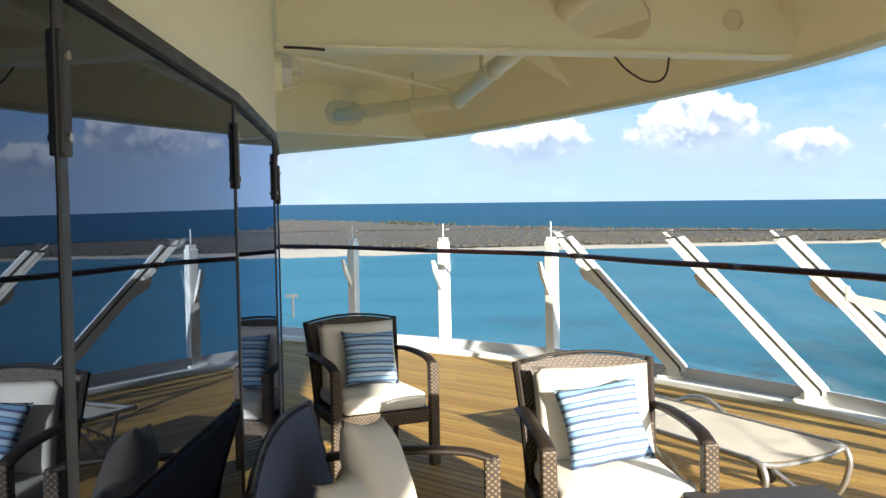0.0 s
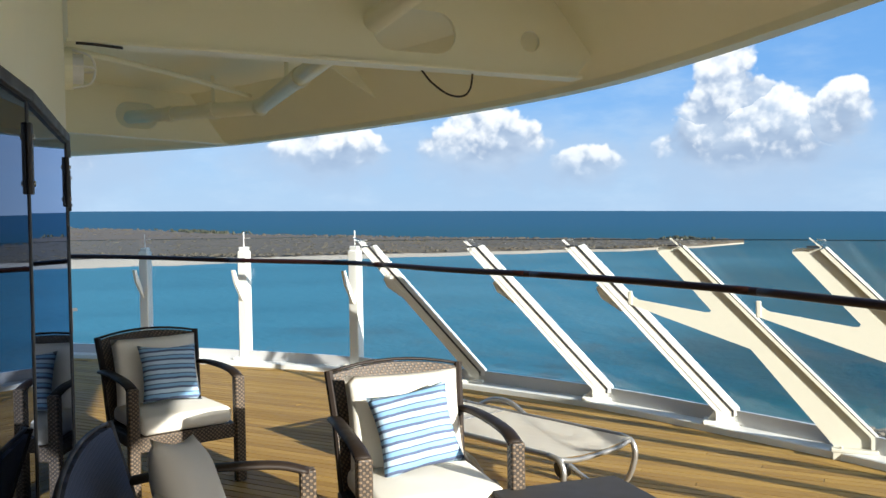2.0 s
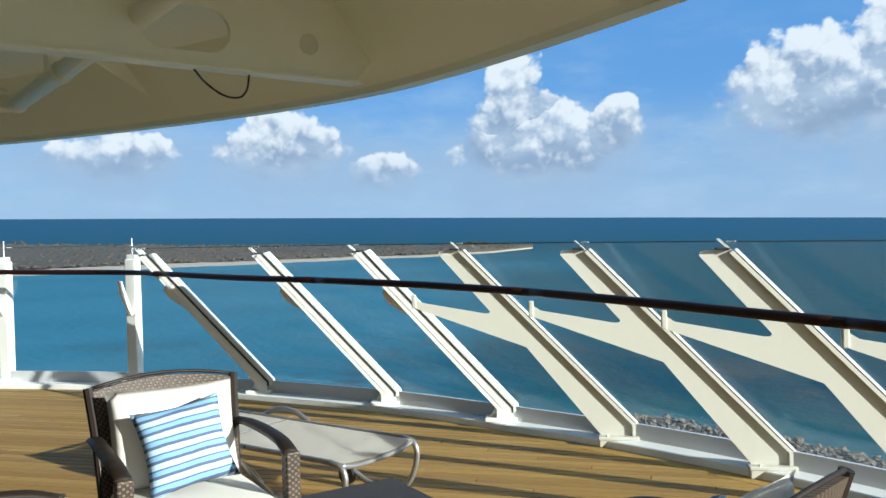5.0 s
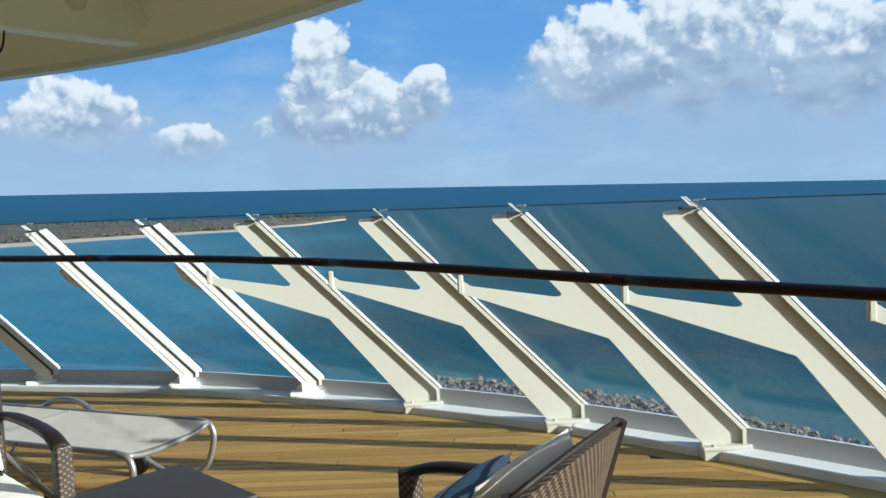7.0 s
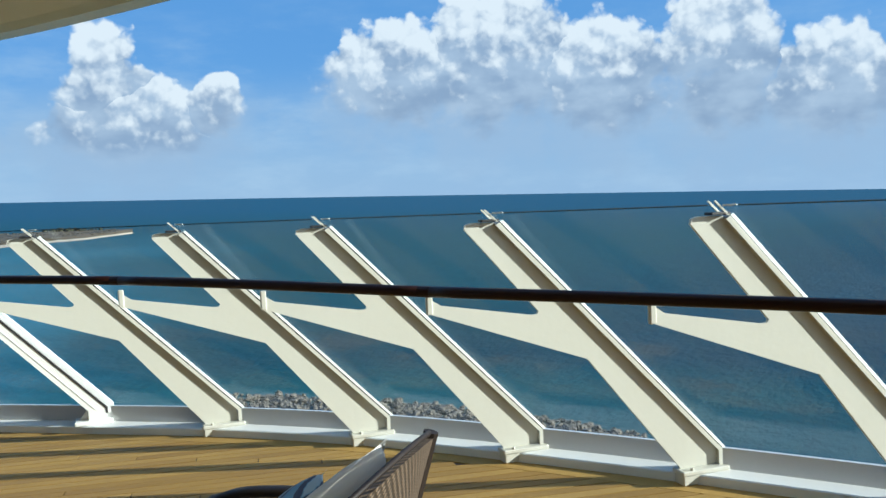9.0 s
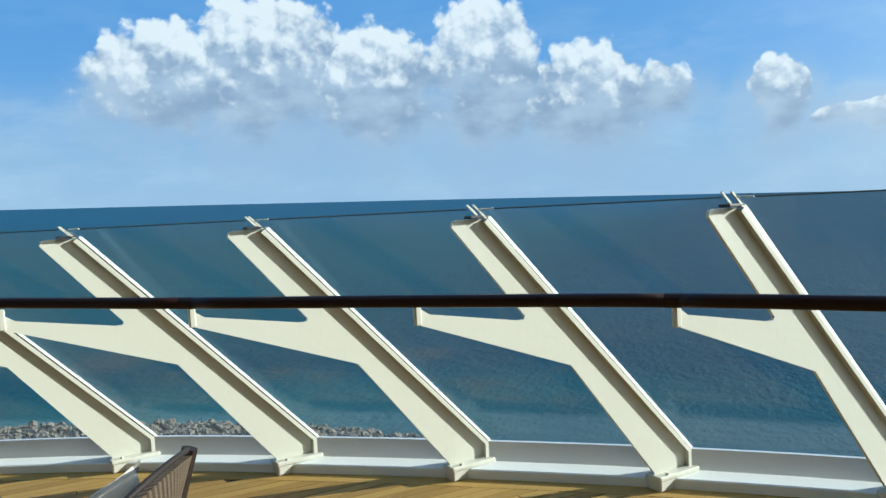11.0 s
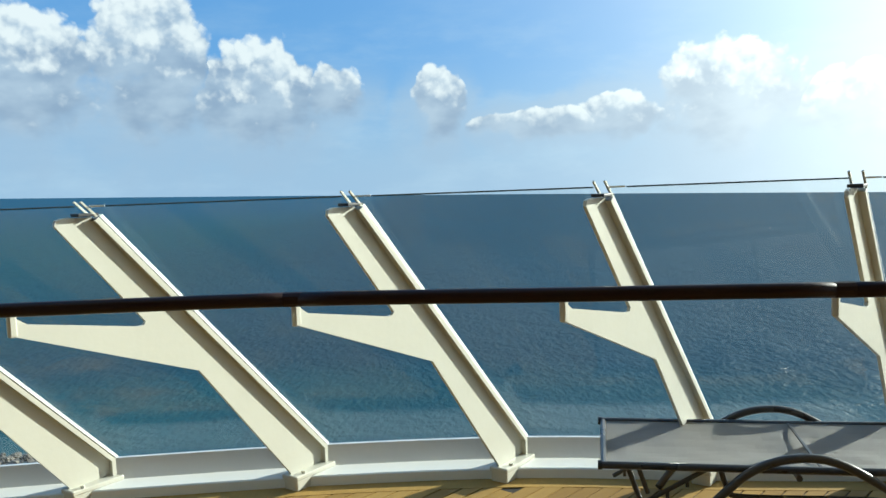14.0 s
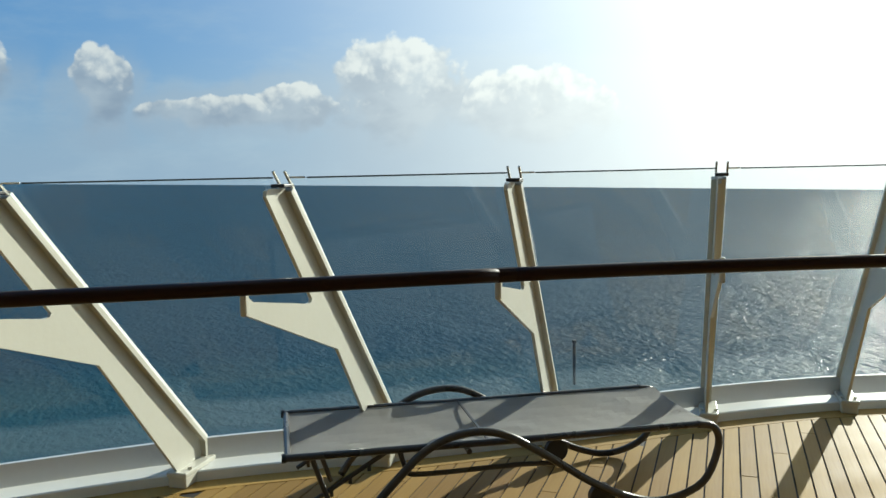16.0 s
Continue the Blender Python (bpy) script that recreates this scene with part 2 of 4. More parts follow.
def striped(name, ground, band, line, pitch, fuzz=0.16):
    """Cushion cloth with soft bands and thin dark lines."""
    m, n, p = material(name)
    s = n.add("SeparateXYZ")
    co = n.add("TexCoord").outputs["Object"]
    n.put(s.inputs[0], co)
    y = n.math("ADD", s.outputs[2], n.math("MULTIPLY", n.math("SUBTRACT", n.noise(co, 9, 3), 0.5), 0.012))
    f = n.math("FRACT", n.math("DIVIDE", n.math("ADD", y, 5.0), pitch))
    c = n.mix(n.math("GREATER_THAN", f, 0.5), ground, band)
    k = n.math("LESS_THAN", n.math("ABSOLUTE", n.math("SUBTRACT", f, 0.47)), 0.11)
    k2 = n.math("LESS_THAN", n.math("ABSOLUTE", n.math("SUBTRACT", f, 0.93)), 0.05)
    c = n.mix(n.math("MAXIMUM", k, k2), c, line)
    c = n.mix(n.math("MULTIPLY", n.noise(co, 300, 2), fuzz), c, (0.75, 0.77, 0.78))
    n.put(p.inputs["Base Color"], c)
    p.inputs["Roughness"].default_value = 0.9
    b = n.add("Bump")
    b.inputs["Strength"].default_value, b.inputs["Distance"].default_value = 0.35, 0.004
    n.put(b.inputs["Height"], n.math("ADD", n.noise(co, 420, 2), n.math("MULTIPLY", n.noise(co, 14, 3), 2.5)))
    n.put(p.inputs["Normal"], b.outputs[0])
    return m


STRIPE = striped("blue_striped_cloth", (0.42, 0.58, 0.72), (0.17, 0.38, 0.62), (0.03, 0.06, 0.16), 0.058)
NAVY = striped("navy_ribbed_cloth", (0.035, 0.05, 0.10), (0.045, 0.06, 0.12), (0.02, 0.028, 0.06), 0.014, 0.02)


def glass(name, tint, face, back=None, film=0.0):
    """A pane: clear or dark in the body, mirror-like on its face."""
    m = bpy.data.materials.new(name)
    m.use_nodes = True
    n = Nodes(m.node_tree)
    m.node_tree.nodes.remove(m.node_tree.nodes["Principled BSDF"])
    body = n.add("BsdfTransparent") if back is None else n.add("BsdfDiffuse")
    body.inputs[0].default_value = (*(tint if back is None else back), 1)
    g = n.add("BsdfGlossy")
    g.inputs["Roughness"].default_value = 0.0
    g.inputs[0].default_value = (1, 1, 1, 1) if back is None else (*tint, 1)
    lw = n.add("LayerWeight")
    lw.inputs[0].default_value = 0.5
    fr = n.math("ADD", face, n.math("MULTIPLY", n.math("POWER", lw.outputs["Facing"], 5.0), 1.0 - face))
    mx = n.add("MixShader")
    n.put(mx.inputs[0], fr), n.put(mx.inputs[1], body.outputs[0]), n.put(mx.inputs[2], g.outputs[0])
    last = mx
    if film:
        salt, last = n.add("BsdfTranslucent"), n.add("MixShader")
        salt.inputs[0].default_value = (0.95, 0.96, 0.97, 1)
        spots = n.noise(n.add("TexCoord").outputs["Object"], 2.2, 5, 0.6)
        n.put(last.inputs[0], n.ramp(spots, 0.3, 0.7, film * 0.6, film * 1.4)), n.put(last.inputs[1], mx.outputs[0]), n.put(last.inputs[2], salt.outputs[0])
    n.put(m.node_tree.nodes["Material Output"].inputs[0], last.outputs[0])
    return m


PANE = glass("clear_screen_glass", (0.965, 0.982, 0.978), 0.026, None, 0.0028)
GREY_STRIP = surface("grey_screen_strip", (0.50, 0.51, 0.52), (0.60, 0.61, 0.62), 0.4, 2.0, 40, 0.08)
PANE_EDGE = surface("dark_glass_edge", (0.02, 0.04, 0.045), (0.05, 0.08, 0.085), 0.2, 6, 60, 0.02)
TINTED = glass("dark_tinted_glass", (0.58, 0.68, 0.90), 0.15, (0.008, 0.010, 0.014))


def water():
    m, n, p = material("sea_water")
    co = n.add("TexCoord").outputs["Object"]
    s = n.add("SeparateXYZ")
    n.put(s.inputs[0], co)
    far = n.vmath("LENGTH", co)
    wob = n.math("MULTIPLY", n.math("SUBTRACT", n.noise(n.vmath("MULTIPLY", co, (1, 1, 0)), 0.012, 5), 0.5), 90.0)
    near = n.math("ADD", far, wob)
    # far water lighter and bluer, the horizon haze put into its colour
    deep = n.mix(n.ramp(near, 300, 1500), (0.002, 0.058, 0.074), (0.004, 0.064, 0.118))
    # darker water off the open side
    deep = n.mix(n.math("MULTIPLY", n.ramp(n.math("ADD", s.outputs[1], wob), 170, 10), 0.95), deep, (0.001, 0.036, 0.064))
    # sheltered bay between the ship and the low island
    bay = n.math("MULTIPLY", n.ramp(n.math("DIVIDE", n.math("ADD", s.outputs[1], wob), far), 0.70, 0.99), n.ramp(near, 800, 420))
    c = n.mix(n.math("MULTIPLY", bay, 0.85), deep, (0.052, 0.195, 0.270))
    # light band close in: the ledge's reflection in the glass, painted on the water
    ledge_mirror = n.ramp(n.math("ADD", far, n.math("MULTIPLY", wob, 0.12)), 146, 118)
    c = n.mix(n.math("MULTIPLY", ledge_mirror, n.ramp(s.outputs[1], -20, 90, 0.25, 0.7)), c, (0.012, 0.095, 0.105))
    reef = n.math("MULTIPLY", n.ramp(n.noise(co, 0.03, 6, 0.65), 0.50, 0.64), n.math("MULTIPLY", n.ramp(far, 230, 130), n.ramp(s.outputs[1], -10, 60)))
    c = n.mix(n.math("MULTIPLY", reef, 0.75), c, (0.062, 0.066, 0.060))
    streak = n.noise(n.vmath("MULTIPLY", co, (0.004, 0.02, 0.0)), 1.0, 5)
    c = n.mix(n.math("MULTIPLY", n.ramp(streak, 0.35, 0.7), 0.25), c, (0.003, 0.06, 0.100))
    wave = n.math("ADD", n.math("MULTIPLY", n.noise(n.vmath("MULTIPLY", co, (0.6, 1.0, 1)), 0.9, 4, 0.6), 0.8),
                  n.math("ADD", n.math("MULTIPLY", n.noise(co, 0.3, 3, 0.55), 0.8), n.math("MULTIPLY", n.noise(co, 0.09, 3), 1.6)))
    b = n.add("Bump")
    b.inputs["Strength"].default_value, b.inputs["Distance"].default_value = 1.0, 0.95
    n.put(b.inputs["Height"], wave)
    swell = n.add("Bump")
    swell.inputs["Strength"].default_value, swell.inputs["Distance"].default_value = 1.0, 0.20
    n.put(swell.inputs["Height"], wave)
    body, shine = n.add("BsdfDiffuse"), n.add("BsdfGlossy")
    n.put(body.inputs[0], c), n.put(body.inputs["Normal"], swell.outputs[0]), n.put(shine.inputs["Normal"], b.outputs[0])
    shine.inputs["Roughness"].default_value = 0.46
    spark = n.add("BsdfGlossy")
    n.put(spark.inputs["Normal"], b.outputs[0])
    spark.inputs["Roughness"].default_value = 0.13
    gloss = n.add("MixShader")
    gloss.inputs[0].default_value = 0.55
    n.put(gloss.inputs[1], shine.outputs[0]), n.put(gloss.inputs[2], spark.outputs[0])
    # a ruffled sea never mirrors fully at a low angle
    lw = n.add("LayerWeight")
    n.put(lw.inputs["Normal"], swell.outputs[0])
    fac = n.math("ADD", 0.02, n.math("MULTIPLY", n.math("POWER", lw.outputs["Facing"], 4.0), 0.125))
    mx = n.add("MixShader")
    n.put(mx.inputs[0], fac), n.put(mx.inputs[1], body.outputs[0]), n.put(mx.inputs[2], gloss.outputs[0])
    n.put(m.node_tree.nodes["Material Output"].inputs[0], mx.outputs[0])
    m.node_tree.nodes.remove(p)
    return m


SEA = water()


# ---- building helpers ----
def part(name, bm, mat, parent=None, label="", smooth=False):
    """One bmesh as one mesh object, under a thing or a part."""
    me = bpy.data.meshes.new(name)
    bm.to_mesh(me)
    bm.free()
    if smooth:
        me.shade_smooth()
    me.materials.append(mat)
    ob = new(name, me)
    ob.parent = parent
    return tagged(ob, label)


def thing(name, label, category, at=None, group="", kind=""):
    ob = new(name)
    ob.empty_display_size = 0.1
    if at is not None:
        ob.matrix_world = at
    return tagged(ob, label, category, group, kind)


def box(sx, sy, sz, m=Matrix(), bevel=0.0, seg=2, bm=None):
    """A box with rounded edges, added to bm."""
    own = bmesh.new()
    bmesh.ops.create_cube(own, size=1)
    bmesh.ops.scale(own, vec=(sx, sy, sz), verts=own.verts)
    if bevel:
        bmesh.ops.bevel(own, geom=list(own.edges), offset=bevel, segments=seg, affect="EDGES", profile=0.5)
    bmesh.ops.transform(own, matrix=m, verts=own.verts)
    if bm is None:
        return own
    me = bpy.data.meshes.new("tmp")
    own.to_mesh(me)
    own.free()
    bm.from_mesh(me)
    bpy.data.meshes.remove(me)
    return bm


def smooth_line(pts, per=6):
    """Catmull-Rom through the points."""
    p = [Vector(q) for q in pts]
    p = [2 * p[0] - p[1]] + p + [2 * p[-1] - p[-2]]
    out = []
    for i in range(1, len(p) - 2):
        for k in range(per):
            t = k / per
            a, b, c, d = p[i - 1:i + 3]
            out.append(0.5 * (2 * b + (c - a) * t + (2 * a - 5 * b + 4 * c - d) * t * t + (3 * b - a - 3 * c + d) * t ** 3))
    return out + [p[-2]]


def tube(pts, r, n=10, bm=None, flat=1.0):
    """A round bar along a line, with closed ends."""
    bm = bm or bmesh.new()
    pts = [Vector(q) for q in pts]
    rings, side = [], None
    for i, q in enumerate(pts):
        d = (pts[min(i + 1, len(pts) - 1)] - pts[max(i - 1, 0)]).normalized()
        if side is None:
            side = d.cross(Vector((0, 0, 1)) if abs(d.z) < 0.9 else Vector((0, 1, 0))).normalized()
        side = (side - d * side.dot(d)).normalized()
        up = side.cross(d)
        rings.append([bm.verts.new(q + (side * math.cos(a) + up * math.sin(a) * flat) * r) for a in (2 * math.pi * k / n for k in range(n))])
    for a, b in zip(rings, rings[1:]):
        for k in range(n):
            bm.faces.new((a[k], a[(k + 1) % n], b[(k + 1) % n], b[k]))
    bm.faces.new(rings[0][::-1]), bm.faces.new(rings[-1])
    bmesh.ops.recalc_face_normals(bm, faces=bm.faces)
    return bm


def plate(outline, thick, m=Matrix(), bm=None):
    """A flat outline in x and z, given a thickness in y."""
    bm = bm or bmesh.new()
    a = [bm.verts.new(m @ Vector((x, -thick / 2, z))) for x, z in outline]
    b = [bm.verts.new(m @ Vector((x, thick / 2, z))) for x, z in outline]
    bm.faces.new(a), bm.faces.new(b[::-1])
    for i in range(len(a)):
        j = (i + 1) % len(a)
        bm.faces.new((a[j], a[i], b[i], b[j]))
    bmesh.ops.recalc_face_normals(bm, faces=bm.faces)
    return bm


def ribbon(line, profile, closed=True, bm=None):
    """A profile of (inward, height) drawn along a line in plan, level."""
    bm = bm or bmesh.new()
    rows = []
    for i, q in enumerate(line):
        d = (line[min(i + 1, len(line) - 1)] - line[max(i - 1, 0)])
        d.z = 0
        d.normalize()
        inward = Vector((-d.y, d.x, 0))
        rows.append([bm.verts.new(q + inward * u + Vector((0, 0, h))) for u, h in profile])
    k = len(profile)
    for a, b in zip(rows, rows[1:]):
        for j in range(k if closed else k - 1):
            bm.faces.new((a[j], a[(j + 1) % k], b[(j + 1) % k], b[j]))
    if closed:
        bm.faces.new(rows[0][::-1]), bm.faces.new(rows[-1])
    bmesh.ops.recalc_face_normals(bm, faces=bm.faces)
    return bm


def pad(w, h, d, pinch=0.12, n=14, crease=0.0):
    """A stuffed square cushion, w by h, d thick, standing in x and z."""
    bm = bmesh.new()
    front, back = [], []
    for i in range(n + 1):
        fr, bk = [], []
        for j in range(n + 1):
            x, y = 2 * i / n - 1, 2 * j / n - 1
            pull = 1 - pinch * ((1 - x * x) * abs(y) ** 6 + (1 - y * y) * abs(x) ** 6)
            puff = max(0.0, (1 - abs(x) ** 2.6) * (1 - abs(y) ** 2.6)) ** 0.55
            wob = 1 + crease * noise.noise((x * 1.7, y * 1.7, w * 9))
            px, pz = x * w / 2 * pull, y * h / 2 * pull
            fr.append(bm.verts.new((px, -d / 2 * puff * wob, pz)))
            bk.append(fr[-1] if i in (0, n) or j in (0, n) else bm.verts.new((px, d / 2 * puff * wob, pz)))
        front.append(fr), back.append(bk)
    for i in range(n):
        for j in range(n):
            bm.faces.new((front[i][j], front[i + 1][j], front[i + 1][j + 1], front[i][j + 1]))
            q = (back[i][j], back[i][j + 1], back[i + 1][j + 1], back[i + 1][j])
            if len(set(q)) == 4 and set(q) != {front[i][j], front[i + 1][j], front[i + 1][j + 1], front[i][j + 1]}:
                bm.faces.new(q)
    bmesh.ops.recalc_face_normals(bm, faces=bm.faces)
    return bm


# ---- the plan of the deck ----
SHIP = 133.0                                       # heading of the bow
AFT = heading(SHIP + 180)
# feet of the raked struts, from the bow side round to the port side, then the upright posts
FEET = [(3.886, -4.015), (4.069, -3.161), (4.17, -2.226), (4.30, -1.357), (4.472, -0.441), (4.513, 0.555), (4.469, 1.582),
        (4.379, 2.555), (4.235, 3.54), (3.961, 4.578), (3.588, 5.53), (3.118, 6.599), (2.376, 7.75)]
POSTS = [(1.385, 9.03), (0.265, 10.0), (-0.87, 10.85), (-2.05, 11.6)]
EDGE = smooth_line([(2.2, -7.2, 0), (2.95, -5.9, 0), (3.5, -4.9, 0)] + [(x, y, 0) for x, y in FEET + POSTS], 4)
TIP = 1.515


def aft_of(i):
    """Direction in which strut i is raked."""
    return heading(-(52.07 + 0.498 * (i - 5)))


SEA_Z = -27.0


def sea_level(x, y):
    return SEA_Z + SEA_X * x + SEA_Y * y


# ---- sea, island, breakwater ----
bm = bmesh.new()
ring = [bm.verts.new((4900 * math.sin(a), 4900 * math.cos(a), 0)) for a in (2 * math.pi * k / 96 for k in range(96))]
mid = bm.verts.new((0, 0, 0))
for k in range(96):
    bm.faces.new((mid, ring[(k + 1) % 96], ring[k]))
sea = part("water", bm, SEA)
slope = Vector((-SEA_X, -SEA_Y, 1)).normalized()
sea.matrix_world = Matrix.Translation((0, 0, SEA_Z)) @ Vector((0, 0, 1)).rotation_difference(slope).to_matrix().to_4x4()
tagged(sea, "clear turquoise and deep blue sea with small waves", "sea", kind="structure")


def shore(az):
    """Near and far side of the low island along a heading."""
    keys = [(-24, 385, 1300), (-10, 397, 1180), (1, 413, 840), (13, 462, 720), (27, 530, 690), (32, 600, 690), (34.6, 668, 692)]
    for (a, n0, f0), (b, n1, f1) in zip(keys, keys[1:]):
        if az <= b:
            k = (az - a) / (b - a)
            return n0 + (n1 - n0) * k, f0 + (f1 - f0) * k
    return keys[-1][1:]


def on_sea(az, r, h=0.0):
    q = heading(az) * r
    return Vector((q.x, q.y, sea_level(q.x, q.y) + h))


def land(lo, hi, top, bm, rough):
    rows = []
    for i in range(121):
        az = -24 + 58.6 * i / 120
        n0, f0 = shore(az)
        n0 += 9 * noise.noise((az * 0.35, 1.5, 0)) + 3 * noise.noise((az * 1.7, 4.0, 0))
        row = []
        for j in range(13):
            k = lo + (hi - lo) * j / 12
            r = n0 + (f0 - n0) * k
            h = top * min(1, 7 * (k + 0.015)) * min(1, 7 * (1.02 - k)) + rough * noise.noise((az * 2.0, k * 14, 2.0))
            row.append(bm.verts.new(on_sea(az, r, h if 0 < j < 12 else -0.4)))
        rows.append(row)
    for a, b in zip(rows, rows[1:]):
        for j in range(12):
            bm.faces.new((a[j], b[j], b[j + 1], a[j + 1]))
    return bm


island = thing("island", "low sandy island covered in dry olive scrub", "island", kind="structure")
part("beach", land(0.0, 1.0, 1.2, bmesh.new(), 0.2), SAND, island, "pale sand shore", True)
part("scrub_ground", land(0.07, 0.985, 2.6, bmesh.new(), 0.9), SCRUB, island, "dry brown scrub", True)

rng = random.Random(4)
verts, faces = [], []


def clump(c, r, h):
    base = len(verts)
    for k in range(6):
        a = k * 1.047 + rng.random()
        verts.append((c.x + math.cos(a) * r * rng.uniform(0.7, 1.2), c.y + math.sin(a) * r * rng.uniform(0.7, 1.2), c.z - 0.3))
        verts.append((c.x + math.cos(a) * r * rng.uniform(0.4, 0.9), c.y + math.sin(a) * r * rng.uniform(0.4, 0.9), c.z + h * rng.uniform(0.55, 0.95)))
    verts.append((c.x, c.y, c.z + h))
    for k in range(6):
        a, b = base + 2 * k, base + 2 * ((k + 1) % 6)
        faces.append((a, b, b + 1, a + 1))
        faces.append((a + 1, b + 1, base + 12))


for _ in range(4200):
    az = rng.uniform(-23, 33.6)
    n0, f0 = shore(az)
    k = rng.uniform(0.09, 0.97)
    clump(on_sea(az, n0 + (f0 - n0) * k, 2.2), rng.uniform(1.0, 2.6), rng.uniform(0.3, 1.0))
me = bpy.data.meshes.new("scrub")
me.from_pydata(verts, [], faces)
me.materials.append(LEAF)
tagged(new("scrub", me), "low dry bushes covering the island", "scrub", kind="stuff")
verts, faces = [], []
for _ in range(85):
    az = rng.choice((rng.gauss(-1.2, 1.3), rng.gauss(-1.2, 1.3), rng.gauss(31.0, 0.7)))
    n0, f0 = shore(az)
    c0 = on_sea(az, n0 + (f0 - n0) * rng.uniform(0.86, 0.96), 2.2)
    for _ in range(3):
        clump(c0 + Vector((rng.uniform(-2, 2), rng.uniform(-2, 2), rng.uniform(0, 1))), rng.uniform(0.7, 1.6), rng.uniform(0.8, 2.6))
me = bpy.data.meshes.new("trees")
me.from_pydata(verts, [], faces)
me.materials.append(TREE)
tagged(new("trees", me), "dark trees along the far side of the island", "trees", kind="stuff")

breakwater = thing("breakwater", "breakwater of pale rough boulders in shallow water", "breakwater")
shapes = []
for s in range(7):
    bm = bmesh.new()
    bmesh.ops.create_icosphere(bm, subdivisions=2, radius=1.0)
    for q in bm.verts:
        q.co *= 1 + 0.80 * noise.noise(q.co * 1.3 + Vector((s * 7, 0, 0))) + 0.12 * noise.noise(q.co * 4 + Vector((0, s * 5, 0)))
        q.co.z *= 0.72
    me = bpy.data.meshes.new("boulder")
    bm.to_mesh(me)
    bm.free()
    me.materials.append(ROCK)
    shapes.append(me)
for _ in range(290):
    k = rng.random() ** 0.85
    az = 39.5 + 27.5 * k
    d = 116 - 24.5 * k + rng.uniform(-3.6, 5.2) + rng.gauss(0, 0.7)
    ob = new("boulder", rng.choice(shapes))
    r = rng.uniform(0.28, 0.62)
    ob.matrix_world = Matrix.Translation(on_sea(az, d, rng.uniform(-0.1, 0.7))) @ pose(0, 0, 0, rng.uniform(-40, 40), rng.uniform(-40, 40), rng.uniform(0, 360)) @ Matrix.Scale(r, 4)
    ob.parent = breakwater
# the smaller stones between them, too many to count
base = bmesh.new()
bmesh.ops.create_icosphere(base, subdivisions=1, radius=1.0)
ball, tris = [q.co.copy() for q in base.verts], [[q.index for q in f.verts] for f in base.faces]
base.free()
verts, faces = [], []
for _ in range(1500):
    k = rng.random() ** 0.85
    at = on_sea(39.0 + 29 * k, 116 - 25 * k + rng.uniform(-4.2, 6.2), rng.uniform(-0.15, 0.35))
    turn = pose(*at, rng.uniform(-40, 40), rng.uniform(-40, 40), rng.uniform(0, 360)) @ Matrix.Diagonal((rng.uniform(0.18, 0.5), rng.uniform(0.18, 0.5), rng.uniform(0.15, 0.4), 1))
    first = len(verts)
    verts += [turn @ (q * rng.uniform(0.75, 1.2)) for q in ball]
    faces += [[first + i for i in f] for f in tris]
me = bpy.data.meshes.new("rubble")
me.from_pydata(verts, [], faces)
me.materials.append(ROCK)
rubble = new("rubble", me)
rubble.parent = breakwater
tagged(rubble, kind="stuff")

mark = thing("channel_marker", "dark steel pile standing in the sea", "marker", Matrix.Translation(on_sea(122.95, 117)))
part("pile", tube([(0, 0, -2), (0, 0, 6.0)], 0.22, 10), PILE, mark)
part("cap", tube([(0, 0, 6.0), (0, 0, 6.35)], 0.30, 10), PILE, mark)
mark = thing("mooring_marker", "grey post with a crosspiece standing in the bay", "marker", Matrix.Translation(on_sea(-9.3, 206)))
part("post", tube([(0, 0, -2), (0, 0, 5.2)], 0.30, 8), PILE, mark)
part("crosspiece", box(2.9, 0.5, 0.75, Matrix.Translation((-0.2, 0, 5.2)), 0.06), PILE, mark)

# ---- ship's side and coaming ----
hull = part("wall_hull", ribbon(EDGE, [(-0.03, -0.02), (-0.13, -0.02), (1.6, -29.0), (1.75, -29.0)]), WHITE)
tagged(hull, "white painted side of the ship below the deck", "hull", kind="structure")

coaming = thing("coaming", "white steel coaming along the deck edge", "coaming", kind="structure")
STEP = 4
stations = list(range(0, len(EDGE), STEP))
for a, b in zip(stations, stations[1:]):
    line = [EDGE[k].copy() for k in range(a, b + 1)]
    # opaque grey strip, its shadow turned off so that sun reaches the ledge
    part("coaming_panel", ribbon(line, [(0.012, 0.0), (0.012, 0.158), (-0.012, 0.158), (-0.012, 0.0)]), GREY_STRIP, coaming, "grey lower strip of the screen").visible_shadow = False
    part("ledge", ribbon(line, [(0.15, 0.0), (0.145, 0.042), (0.138, 0.048), (0.015, 0.052), (0.015, 0.0)]), WHITE, coaming)

# ---- raked struts ----
WEB = [(0.02, 0.06), (0.02, 0.150), (1.168, 1.350), (1.285, 1.352), (1.310, 1.345), (1.316, 1.325), (0.985, 0.948), (0.966, 0.926), (0.975, 0.913),
       (1.005, 0.912), (1.440, 0.990), (1.478, 1.015), (1.498, 1.022), (1.498, 0.957), (0.722, 0.677), (0.235, 0.085), (0.225, 0.06)]


